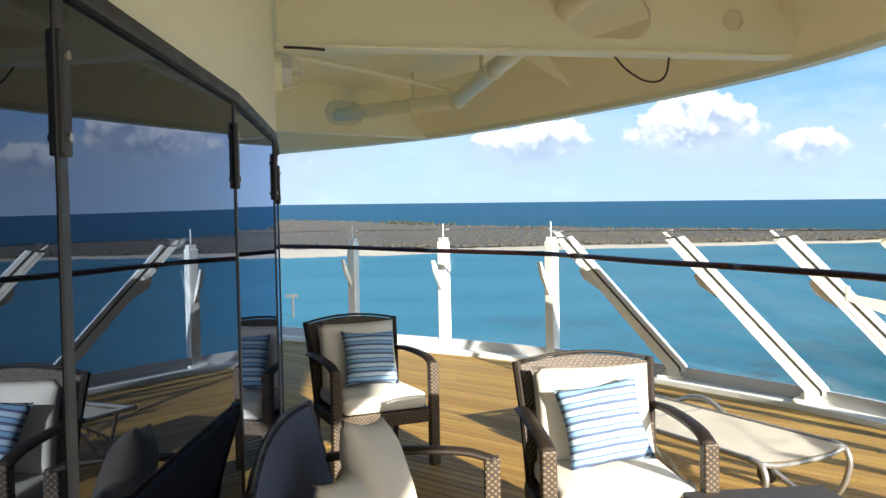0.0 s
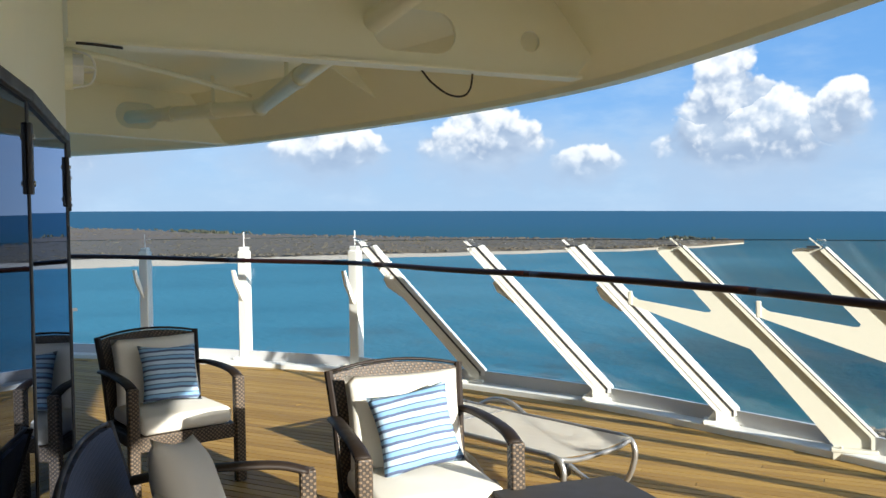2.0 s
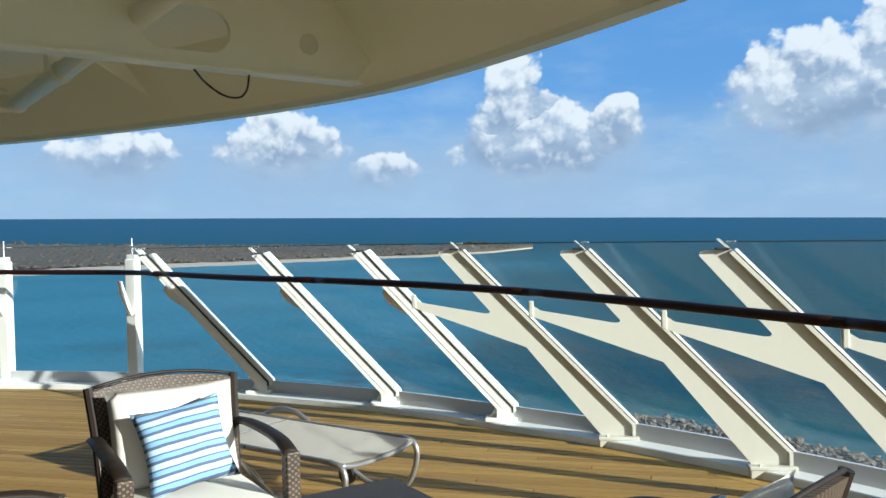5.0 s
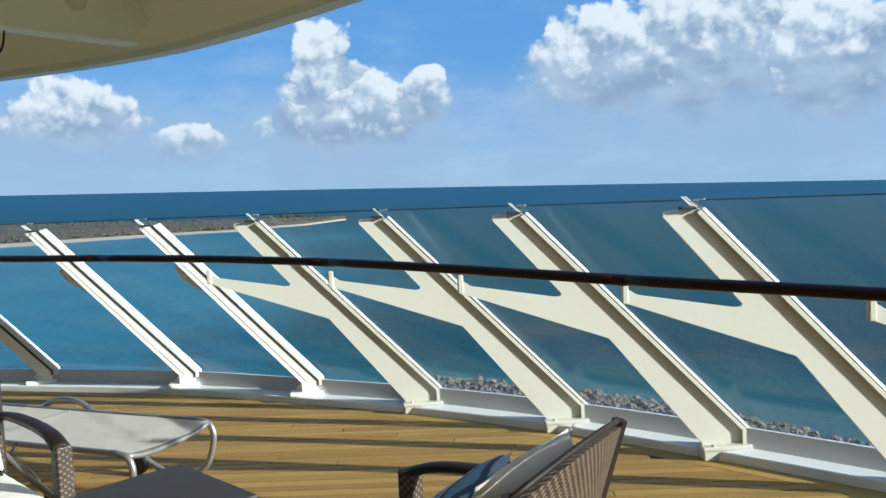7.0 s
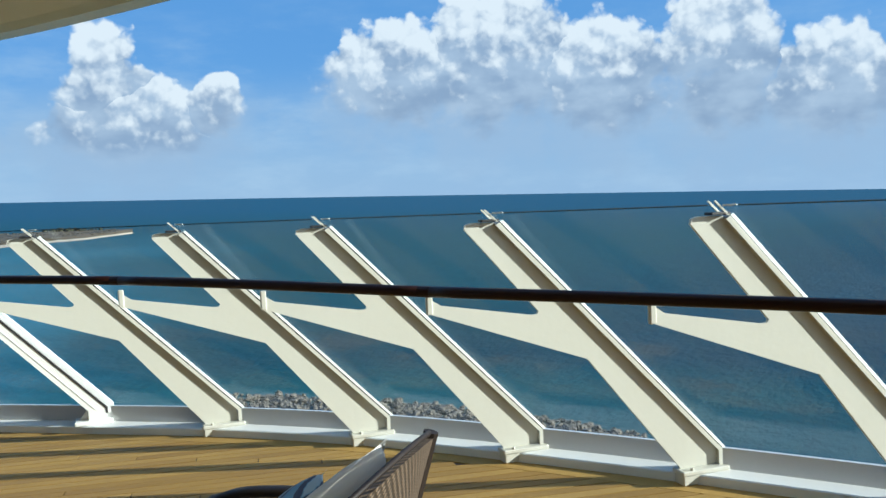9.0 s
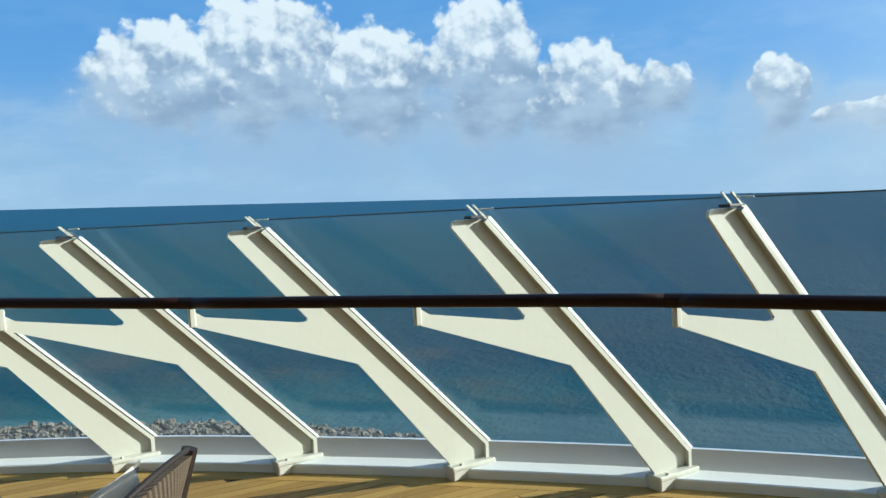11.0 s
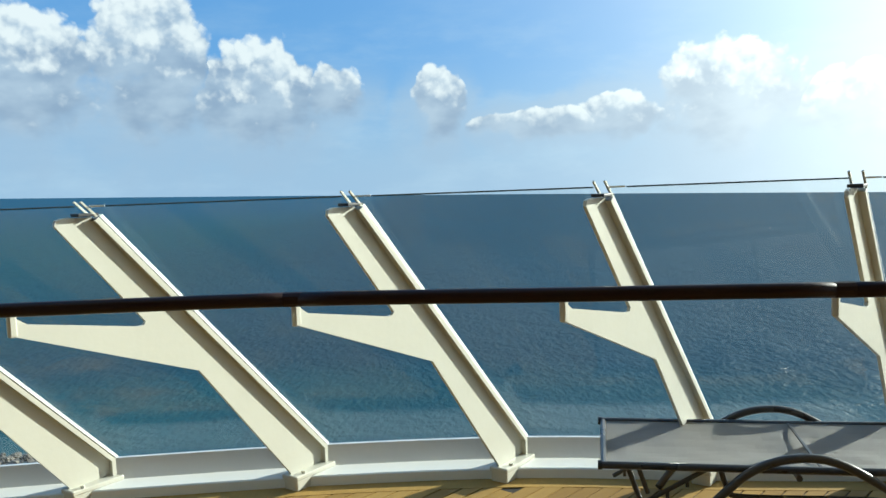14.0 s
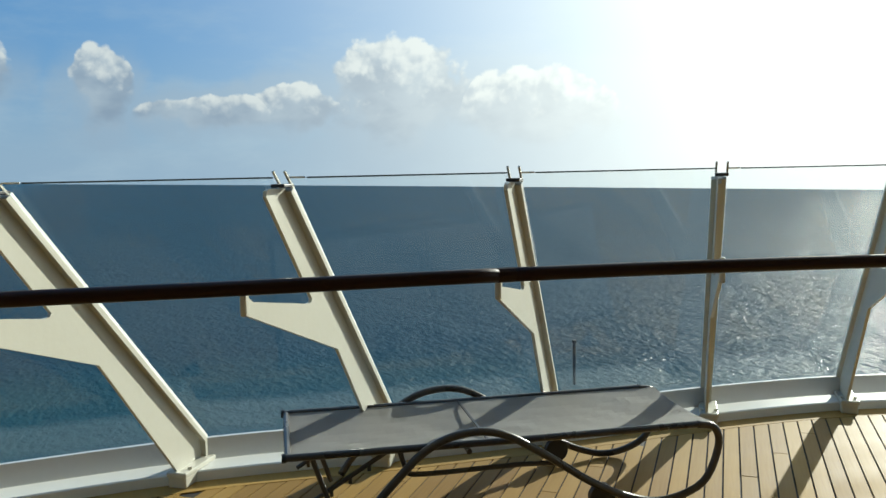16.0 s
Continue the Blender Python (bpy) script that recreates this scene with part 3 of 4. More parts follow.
def strut_parts(ob):
    part("web", plate(WEB, 0.014, Matrix.Translation((0, -0.012, 0))), STRUT, ob)
    flange = [(0.0, 0.05), (0.0, 0.155), (1.153, 1.35), (1.172, 1.338), (0.02, 0.147), (0.02, 0.05)]
    part("flange", plate(flange, 0.060, Matrix.Translation((0, -0.010, 0))), STRUT, ob)
    gasket = [(-0.007, 0.12), (-0.007, 0.157), (1.146, 1.354), (1.153, 1.349), (0.0, 0.154), (0.0, 0.12)]
    part("gasket", plate(gasket, 0.030, Matrix.Translation((0, -0.006, 0))), BLACK, ob, "thin black glazing gasket")
    bead = [(-0.020, 0.12), (-0.020, 0.163), (1.132, 1.360), (1.144, 1.353), (-0.008, 0.157), (-0.008, 0.12)]
    part("glazing_bead", plate(bead, 0.034, Matrix.Translation((0, -0.006, 0))), WHITE, ob, "white outer glazing bead")
    part("foot_plate", box(0.27, 0.10, 0.024, Matrix.Translation((0.115, 0, 0.062)), 0.006), STRUT, ob)
    part("foot_block", box(0.25, 0.088, 0.052, Matrix.Translation((0.118, 0, 0.026)), 0.006), STRUT, ob)
    part("cap", box(0.085, 0.052, 0.012, Matrix.Translation((1.198, 0, 1.360)), 0.003), BLACK, ob)
    part("rail_bracket", box(0.030, 0.022, 0.098, Matrix.Translation((1.496, -0.006, 1.002)), 0.006), STRUT, ob)
    for s in (-1, 1):
        part("bolt", tube([(0.19, 0.036 * s, 0.07), (0.19, 0.036 * s, 0.086)], 0.010, 8), STRUT, ob)
        part("clip", plate([(1.16, 1.355), (1.222, 1.412), (1.228, 1.408), (1.168, 1.350)], 0.008, Matrix.Translation((0, 0.022 * s, 0))), STRUT, ob)


def strut_pose(i):
    u = aft_of(i)
    return Matrix.Translation((*FEET[i], 0)) @ Matrix.Rotation(math.atan2(u.y, u.x), 4, "Z") @ Matrix.Diagonal((1, 1, 1 + 0.0014 * (5 - i), 1))


strut = thing("screen_strut", "cream painted raked steel strut with a rail arm", "strut", strut_pose(0), "struts of the wind screen")
strut_parts(strut)
for i in range(1, 10):
    copy_thing(strut, strut_pose(i))
plain = thing("screen_strut", "white raked box strut without an arm", "strut", strut_pose(10), "struts of the wind screen")
part("box_section", plate([(-0.002, 0.05), (-0.002, 0.155), (1.110, 1.358), (1.195, 1.345), (0.11, 0.145), (0.11, 0.05)], 0.11), WHITE, plain)
part("foot_plate", box(0.24, 0.15, 0.03, Matrix.Translation((0.08, 0, 0.064)), 0.006), WHITE, plain)
part("knee", plate([(0.08, 0.08), (0.08, 0.20), (0.17, 0.08)], 0.03), WHITE, plain)
part("gasket", plate([(-0.012, 0.12), (-0.012, 0.157), (1.100, 1.362), (1.110, 1.356), (-0.003, 0.153), (-0.003, 0.12)], 0.118), BLACK, plain, "black glazing gasket")
part("glazing_bead", plate([(-0.050, 0.12), (-0.050, 0.172), (1.062, 1.374), (1.099, 1.362), (-0.013, 0.158), (-0.013, 0.12)], 0.07), PALE, plain, "pale outer glazing bead")
part("seam", plate([(0.060, 0.15), (1.152, 1.351), (1.158, 1.350), (0.066, 0.15)], 0.116), PALE, plain)
part("cap", box(0.08, 0.085, 0.012, Matrix.Translation((1.15, 0, 1.362)), 0.003), BLACK, plain)
part("rail_bracket", plate([(0.78, 0.86), (0.90, 1.03), (0.95, 1.06), (0.97, 1.04), (0.93, 0.96)], 0.05), WHITE, plain)
for s in (-1, 1):
    part("clip", plate([(1.16, 1.355), (1.222, 1.412), (1.228, 1.408), (1.168, 1.350)], 0.008, Matrix.Translation((0, 0.026 * s, 0))), WHITE, plain)
for i in (11, 12):
    copy_thing(plain, strut_pose(i))


# ---- upright posts ----
def post_pose(k):
    ahead = Vector((*POSTS[k - 1], 0)) if k else Vector((*FEET[12], 0))
    behind = Vector((*POSTS[min(k + 1, 3)], 0))
    d = (behind - ahead).normalized()
    return Matrix.Translation((*POSTS[k], 0)) @ Matrix.Rotation(math.atan2(d.x, -d.y), 4, "Z")


post = thing("screen_post", "white upright steel post with a knee bracket", "post", post_pose(0), "posts of the wind screen")
part("shaft", box(0.10, 0.12, 1.24, Matrix.Translation((-0.03, 0, 0.67)), 0.012), WHITE, post)
part("upper_shaft", box(0.07, 0.10, 0.30, Matrix.Translation((-0.03, 0, 1.185)), 0.01), WHITE, post)
part("knee_bracket", plate([(0.02, 0.72), (0.05, 0.86), (0.10, 0.96), (0.15, 1.08), (0.19, 1.08), (0.15, 0.93), (0.07, 0.80)][::-1], 0.03), WHITE, post)
part("foot_plate", box(0.20, 0.22, 0.03, Matrix.Translation((-0.03, 0, 0.065)), 0.006), WHITE, post)
part("pin", tube([(-0.03, 0, 1.33), (-0.03, 0, 1.50)], 0.006, 6), PALE, post)
for k in (1, 2, 3):
    copy_thing(post, post_pose(k))


# ---- glass of the wind screen ----
screen = thing("wind_screen", "clear glass wind screen held by white steel struts", "glass screen")

def pane(corners, label):
    """A thin pane between four corners, with its polished top edge."""
    a, b, c, d = (Vector(q) for q in corners)
    nrm = (b - a).cross(d - a).normalized() * 0.005
    bm = bmesh.new()
    lo = [bm.verts.new(q - nrm) for q in (a, b, c, d)]
    hi = [bm.verts.new(q + nrm) for q in (a, b, c, d)]
    bm.faces.new(lo[::-1]), bm.faces.new(hi)
    for k in range(4):
        j = (k + 1) % 4
        bm.faces.new((lo[k], lo[j], hi[j], hi[k]))
    ob = part("pane", bm, PANE, screen, label)
    ob.visible_shadow = False
    part("top_edge", tube([d + Vector((0, 0, 0.004)), c + (d - c).normalized() * 0.06 + Vector((0, 0, 0.003))], 0.0032, 6), PANE_EDGE, ob, "dark polished edge")
    way = (d - c).normalized()
    part("edge_clip", tube([c + Vector((0, 0, 0.004)), c + way * 0.055 + Vector((0, 0, 0.004))], 0.0038, 6), WHITE, ob, "white clip on the corner")


for i in range(12):
    u, w = aft_of(i), aft_of(i + 1)
    a, b = Vector((*FEET[i], 0)), Vector((*FEET[i + 1], 0))
    along = (b - a).normalized() * 0.028
    out = u * -0.008
    pane([a + out + along + Vector((0, 0, 0.162)), b + out - along + Vector((0, 0, 0.162)),
          b + w * 1.206 - along + Vector((0, 0, 1.398)), a + u * 1.206 + along + Vector((0, 0, 1.398))], "clear raked glass pane between two struts")
corner = [Vector((*FEET[12], 0.17)), Vector((*POSTS[0], 0.17)), Vector((*POSTS[0], 1.42)), Vector((*FEET[12], 1.398)) + aft_of(12) * 1.19]
pane([corner[0], corner[1], corner[2], corner[3]], "clear glass pane filling the corner beside a post")
for k in range(3):
    a, b = Vector((*POSTS[k], 0)), Vector((*POSTS[k + 1], 0))
    along = (b - a).normalized() * 0.06
    pane([a + along + Vector((0, 0, 0.17)), b - along + Vector((0, 0, 0.17)), b - along + Vector((0, 0, 1.43)), a + along + Vector((0, 0, 1.43))],
         "clear upright glass pane between two posts")

# ---- handrail ----
rail_pts = [Vector(q) for q in ((0.9, -5.6, 1.06), (1.75, -4.2, 1.06), (2.42, -2.98, 1.058), (2.76, -2.08, 1.056), (2.96, -1.27, 1.057))]
for i, high in zip(range(3, 10), (1.057, 1.058, 1.059, 1.067, 1.088, 1.108, 1.124)):
    q = Vector((*FEET[i], 0)) + aft_of(i) * TIP
    rail_pts.append(Vector((q.x, q.y, high)))
rail_pts += [Vector(q) for q in ((2.36, 6.39, 1.136), (1.96, 7.3, 1.142), (1.54, 8.2, 1.163), (1.20, 8.85, 1.172), (0.10, 9.8, 1.196), (-1.0, 10.62, 1.235), (-2.15, 11.35, 1.258))]
line = smooth_line(rail_pts, 6)
rail = thing("handrail", "varnished dark brown wooden handrail on steel arms", "handrail")
for a in range(0, len(line) - 1, 12):
    seg = line[a:a + 13]
    part("rail_section", tube(seg, 0.0255, 12), RAILWOOD, rail, smooth=True)
    if a:
        part("joint", tube([line[a] - (line[a + 1] - line[a]).normalized() * 0.03, line[a] + (line[a + 1] - line[a]).normalized() * 0.03], 0.0264, 12), RAILWOOD, rail)

# ---- glazed deckhouse wall ----
WALL = [(-0.40, -7.0), (-0.42, -5.0), (-0.435, -3.2), (-0.447, -1.55), (-0.457, 0.05), (-0.462, 1.586), (-0.466, 2.80), (-0.553, 3.91), (-0.665, 4.62), (-0.98, 5.75), (-1.72, 7.2), (-2.8, 8.6), (-4.2, 9.7)]
G_TOP = 1.877
for k, (a, b) in enumerate(zip(WALL, WALL[1:])):
    a, b = Vector((*a, 0)), Vector((*b, 0))
    d = (b - a).normalized()
    nx = Vector((d.y, -d.x, 0))
    turn = Matrix.Rotation(math.atan2(d.y, d.x), 4, "Z")
    ob = thing("window_" + str(k + 1), "dark tinted glass panel of the deckhouse with black joints", "window", Matrix.Translation(a) @ turn, kind="structure")
    long = (b - a).length
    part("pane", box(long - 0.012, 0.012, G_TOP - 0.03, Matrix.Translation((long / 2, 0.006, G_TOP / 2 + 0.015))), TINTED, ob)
    part("joint", box(0.036 if k == 5 else 0.018, 0.02, G_TOP, Matrix.Translation((0, 0.006, G_TOP / 2)), 0.003), BLACK, ob)
    part("clamp", box(0.034, 0.014, 0.20, Matrix.Translation((0, -0.006, G_TOP - 0.16)), 0.004), BLACK, ob)
    for h in (-0.23, -0.10):
        part("bolt", tube([(0, -0.012, G_TOP + h), (0, -0.018, G_TOP + h)], 0.008, 8), ALU, ob)
    part("head_trim", box(long + 0.006, 0.035, 0.034, Matrix.Translation((long / 2, 0.0, G_TOP + 0.017)), 0.004), BLACK, ob)
    part("sill", box(long, 0.04, 0.05, Matrix.Translation((long / 2, 0.01, 0.025)), 0.004), BLACK, ob)
wline = [Vector((*q, 0)) for q in WALL]
upper = part("wall_upper", ribbon(wline, [(0.0, G_TOP + 0.036), (0.0, 2.96), (0.14, 2.96), (0.14, G_TOP + 0.036)]), CREAM)
tagged(upper, "cream painted steel wall above the windows", "wall", kind="structure")
# added black sheet that stands for the darkness of the room inside
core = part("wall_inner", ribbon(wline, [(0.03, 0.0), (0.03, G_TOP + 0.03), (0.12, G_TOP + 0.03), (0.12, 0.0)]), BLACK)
tagged(core, "black backing added behind the tinted windows for the unlit room", "wall", kind="structure")

# ---- overhanging deck above ----
SOFFIT, BEAM = 2.86, 2.40
# the unseen run from y 1.2 down is set outward to shade armchair and sofa
FASCIA = smooth_line([(-3.6, 11.6, 0), (-1.65, 10.5, 0), (0.11, 9.16, 0), (1.02, 7.98, 0), (1.68, 6.93, 0), (2.14, 6.05, 0), (2.46, 5.2, 0), (2.60, 4.4, 0), (2.66, 3.5, 0),
                      (2.68, 2.4, 0), (2.74, 1.2, 0), (2.84, -0.2, 0), (2.86, -1.8, 0), (2.55, -3.4, 0), (1.75, -5.4, 0), (0.8, -6.9, 0)], 5)[::-1]
fas = part("fascia", ribbon(FASCIA, [(0.0, BEAM), (0.02, BEAM - 0.012), (0.125, BEAM - 0.012), (0.130, BEAM + 0.03), (0.50, SOFFIT), (0.50, SOFFIT + 0.05), (-0.06, SOFFIT + 0.05), (-0.06, BEAM + 0.12)]), CREAM, smooth=False)
tagged(fas, "curved cream steel edge of the deck above", "fascia", kind="structure")
bm = bmesh.new()
ins = []
for i, q in enumerate(FASCIA):
    d = (FASCIA[min(i + 1, len(FASCIA) - 1)] - FASCIA[max(i - 1, 0)]).normalized()
    ins.append(q + Vector((-d.y, d.x, 0)) * 0.3)
rows = []
for q in ins:
    wx = -0.62 if q.y < 4.0 else -0.62 - 0.11 * (q.y - 4) ** 1.65
    wx = min(wx, q.x - 0.05)
    rows.append([bm.verts.new((q.x, q.y, z)) for z in (SOFFIT, SOFFIT + 0.12)] + [bm.verts.new((wx - 0.1, q.y, z)) for z in (SOFFIT + 0.12, SOFFIT)])
for a, b in zip(rows, rows[1:]):
    for j in range(4):
        bm.faces.new((a[j], a[(j + 1) % 4], b[(j + 1) % 4], b[j]))
bm.faces.new(rows[0][::-1]), bm.faces.new(rows[-1])
bmesh.ops.recalc_face_normals(bm, faces=bm.faces)
tagged(part("ceiling", bm, CREAM), "cream painted steel underside of the deck above", "ceiling", kind="structure")


def slot(cx, cz, w, h, n=8):
    """Outline of an oblong hole with round ends."""
    r = h / 2
    out = []
    for s, c in ((1, cx + w / 2 - r), (-1, cx - w / 2 + r)):
        for k in range(n + 1):
            a = -math.pi / 2 + math.pi * k / n
            out.append((c + s * r * math.cos(a), cz + s * r * math.sin(a)))
    return out


def girder(p, q, holes, name="ceiling_girder"):
    """A deep steel beam across the ceiling: web with oblong openings and a bottom flange."""
    p, q = Vector((*p, 0)), Vector((*q, 0))
    d = q - p
    ob = thing(name, "cream painted ceiling girder with an oblong opening", "beam", Matrix.Translation(p) @ Matrix.Rotation(math.atan2(d.y, d.x), 4, "Z"), "girders under the deck above")
    long = d.length
    bm = bmesh.new()
    outer = [(0, BEAM + 0.01), (long, BEAM + 0.01), (long + 0.35, SOFFIT), (0, SOFFIT)]
    for y in (-0.007, 0.007):
        loops = []
        for loop in [outer] + holes:
            vs = [bm.verts.new((x, y, z)) for x, z in loop]
            loops += [bm.edges.new((vs[k], vs[(k + 1) % len(vs)])) for k in range(len(vs))]
        bmesh.ops.triangle_fill(bm, use_beauty=True, use_dissolve=False, edges=loops)
    part("web", bm, CREAM, ob)
    for hole in holes:
        bm = bmesh.new()
        rim = [[bm.verts.new((x, y, z)) for x, z in hole] for y in (-0.014, 0.014)]
        for k in range(len(hole)):
            j = (k + 1) % len(hole)
            bm.faces.new((rim[0][k], rim[0][j], rim[1][j], rim[1][k]))
        part("hole_rim", bm, CREAM, ob)
    part("flange", box(long + 0.02, 0.12, 0.016, Matrix.Translation((long / 2, 0, BEAM)), 0.003), CREAM, ob)
    return ob


g1 = girder((-0.62, 4.47), (2.16, 4.985), [slot(1.76, 2.60, 0.50, 0.235), slot(2.50, 2.60, 0.125, 0.124)])
for x in (0.45,):
    part("knee", plate([(x, SOFFIT), (x + 0.30, SOFFIT), (x + 0.02, SOFFIT - 0.20)], 0.012, Matrix.Translation((0, -0.09, 0)) ), CREAM, g1)
girder((-1.62, 7.86), (0.16, 9.06), [slot(1.12, 2.60, 0.42, 0.24)])
girder((-0.62, 0.9), (2.05, 1.5), [slot(1.5, 2.62, 0.46, 0.22)])
rib = thing("ceiling_rib", "cream sloping stiffener under the deck above", "rib", group="ribs under the deck above")
part("rib_web", plate([(0, SOFFIT), (0.55, SOFFIT), (0.92, BEAM + 0.05), (0.86, BEAM + 0.04)], 0.012, Matrix.Translation((0.78, 6.85, 0)) @ Matrix.Rotation(radians(22), 4, "Z")), CREAM, rib)

pipe = thing("ceiling_pipe", "cream painted drain pipe through the girders", "pipe")
elbow = Vector((0.38, 7.3, 2.53))
legs = [(Vector((0.98, 4.2, 2.655)), elbow), (elbow, Vector((-0.78, 8.75, 2.62)))]
for a, b in legs:
    part("pipe_run", tube([a, b], 0.062, 14), CREAM, pipe, smooth=True)
    for k in (0.30, 0.62):
        q = a.lerp(b, k)
        part("collar", tube([q, q + (b - a).normalized() * 0.09], 0.073, 14), CREAM, pipe)
bend = bmesh.new()
bmesh.ops.create_uvsphere(bend, u_segments=14, v_segments=10, radius=0.073, matrix=Matrix.Translation(elbow))
part("elbow", bend, CREAM, pipe, smooth=True)
part("hanger", box(0.03, 0.03, 0.30, Matrix.Translation((0.535, 6.5, 2.72)), 0.004), CREAM, pipe)
part("hanger", box(0.03, 0.03, 0.30, Matrix.Translation((0.0, 7.78, 2.72)), 0.004), CREAM, pipe)
conduit = thing("ceiling_conduit", "thin cream cable pipe below the ceiling", "pipe")
part("conduit_run", tube(smooth_line([(-0.74, 5.2, 2.52), (-0.3, 6.0, 2.56), (0.3, 7.3, 2.62)], 4), 0.018, 8), CREAM, conduit, smooth=True)

cable = thing("hanging_cable", "black cable sagging below the girder", "cable")
part("cable_loop", tube(smooth_line([(1.155, 4.83, 2.395), (1.22, 4.84, 2.325), (1.32, 4.855, 2.265), (1.41, 4.87, 2.262), (1.455, 4.878, 2.31), (1.47, 4.88, 2.395)], 6), 0.006, 8), BLACK, cable, smooth=True)
cable = thing("cable_end", "short black cable lying on the girder flange", "cable")
part("cable_piece", tube(smooth_line([(-0.58, 4.42, 2.388), (-0.5, 4.42, 2.384), (-0.38, 4.45, 2.378)], 4), 0.007, 8), BLACK, cable, smooth=True)
lamp = thing("bulkhead_light", "round white bulkhead light with a wire guard", "lamp", pose(-0.70, 4.75, 2.33, 0, 90, 10))
part("base", tube([(0, 0, 0.0), (0, 0, 0.05)], 0.105, 20), CREAM, lamp)
part("lens", tube([(0, 0, 0.05), (0, 0, 0.10)], 0.075, 20), PALE, lamp)
for a in (0, 90):
    c, s = math.cos(radians(a)), math.sin(radians(a))
    part("guard", tube(smooth_line([(-0.1 * c, -0.1 * s, 0.03), (-0.07 * c, -0.07 * s, 0.13), (0, 0, 0.155), (0.07 * c, 0.07 * s, 0.13), (0.1 * c, 0.1 * s, 0.03)], 4), 0.006, 6), WHITE, lamp)


# ---- furniture ----
def slab(outline, lo, hi, m=Matrix()):
    """A flat outline in x and y between two heights."""
    bm = bmesh.new()
    a = [bm.verts.new(m @ Vector((x, y, lo))) for x, y in outline]
    b = [bm.verts.new(m @ Vector((x, y, hi))) for x, y in outline]
    bm.faces.new(a[::-1]), bm.faces.new(b)
    for i in range(len(a)):
        j = (i + 1) % len(a)
        bm.faces.new((a[i], a[j], b[j], b[i]))
    return bm


def back_shell(w0, w1, z0, z1, y0, y1, thick, bow):
    """A chair back, wider at the top, leaning and bowed, with an arched top edge."""
    bm = bmesh.new()
    nu, nv = 14, 8
    grid = []
    for s in (0, 1):
        g = []
        for i in range(nu + 1):
            u = 2 * i / nu - 1
            col = []
            for j in range(nv + 1):
                v = j / nv
                top = z1 + 0.035 * (1 - u * u)
                x = u * (w0 + (w1 - w0) * v) / 2
                y = y0 + (y1 - y0) * v ** 1.3 - bow * (1 - u * u) * -1 + s * thick
                col.append(bm.verts.new((x, y, z0 + (top - z0) * v)))
            g.append(col)
        grid.append(g)
    for s in (0, 1):
        for i in range(nu):
            for j in range(nv):
                q = (grid[s][i][j], grid[s][i + 1][j], grid[s][i + 1][j + 1], grid[s][i][j + 1])
                bm.faces.new(q if s == 0 else q[::-1])
    rim = [(i, 0) for i in range(nu + 1)] + [(nu, j) for j in range(1, nv + 1)] + [(i, nv) for i in range(nu - 1, -1, -1)] + [(0, j) for j in range(nv - 1, 0, -1)]
    for k in range(len(rim)):
        (a, b), (c, d) = rim[k], rim[(k + 1) % len(rim)]
        bm.faces.new((grid[0][a][b], grid[1][a][b], grid[1][c][d], grid[0][c][d]))
    bmesh.ops.recalc_face_normals(bm, faces=bm.faces)
    return bm


def armchair(at, label, name="armchair", category="chair", group="woven armchairs", woven=None, k=1.0):
    """A woven armchair that faces local -y."""
    ob = thing(name, label, category, at, group)
    part("backrest", back_shell(0.56 * k, 0.62 * k, 0.30, 0.845, 0.25, 0.385, 0.028, 0.035), woven or WICKER, ob, "dark navy woven back" if woven else "open woven wicker back")
    top = [(0.31 * k * u, 0.40 + 0.035 * (1 - u * u), 0.858 + 0.035 * (1 - u * u)) for u in (-1, -0.75, -0.5, -0.25, 0, 0.25, 0.5, 0.75, 1)]
    part("top_rail", tube(top, 0.0075, 8), DARKWOOD, ob, smooth=True)
    for s in (-1, 1):
        part("back_post", tube([(0.275 * k * s, 0.32, 0.0), (0.278 * k * s, 0.285, 0.32), (0.292 * k * s, 0.335, 0.62), (0.312 * k * s, 0.405, 0.862)], 0.021, 8), DARKWOOD, ob)
        arm = smooth_line([(0.302 * k * s, 0.345, 0.655), (0.312 * k * s, 0.20, 0.668), (0.318 * k * s, 0.0, 0.668), (0.318 * k * s, -0.17, 0.657), (0.314 * k * s, -0.275, 0.628)], 4)
        part("armrest", tube(arm, 0.034, 10, flat=0.45), DARKWOOD, ob, smooth=True)
        part("front_leg", box(0.060, 0.058, 0.638, Matrix.Translation((0.314 * k * s, -0.272, 0.319)), 0.008), WICKER, ob)
        part("side_rail", box(0.03, 0.54, 0.07, Matrix.Translation((0.295 * k * s, 0.0, 0.315)), 0.006), DARKWOOD, ob)
    part("front_rail", box(0.575 * k, 0.035, 0.085, Matrix.Translation((0, -0.272, 0.315)), 0.008), WICKER, ob)
    part("back_rail", box(0.54 * k, 0.03, 0.07, Matrix.Translation((0, 0.272, 0.315)), 0.006), DARKWOOD, ob)
    part("seat_base", box(0.56 * k, 0.50, 0.02, Matrix.Translation((0, 0, 0.345)), 0.004), DARKWOOD, ob)
    part("seat_cushion", box(0.548 * k, 0.545, 0.105, Matrix.Translation((0, -0.012, 0.41)), 0.042, 4), CLOTH, ob, "thick cream seat cushion", True)
    if not woven:
        part("back_cushion", pad(0.53 * k, 0.43, 0.13, 0.04, 12, 0.1), CLOTH, ob, "cream back cushion", True).matrix_local = pose(0, 0.245, 0.645, -14, 0, 0)
    return ob


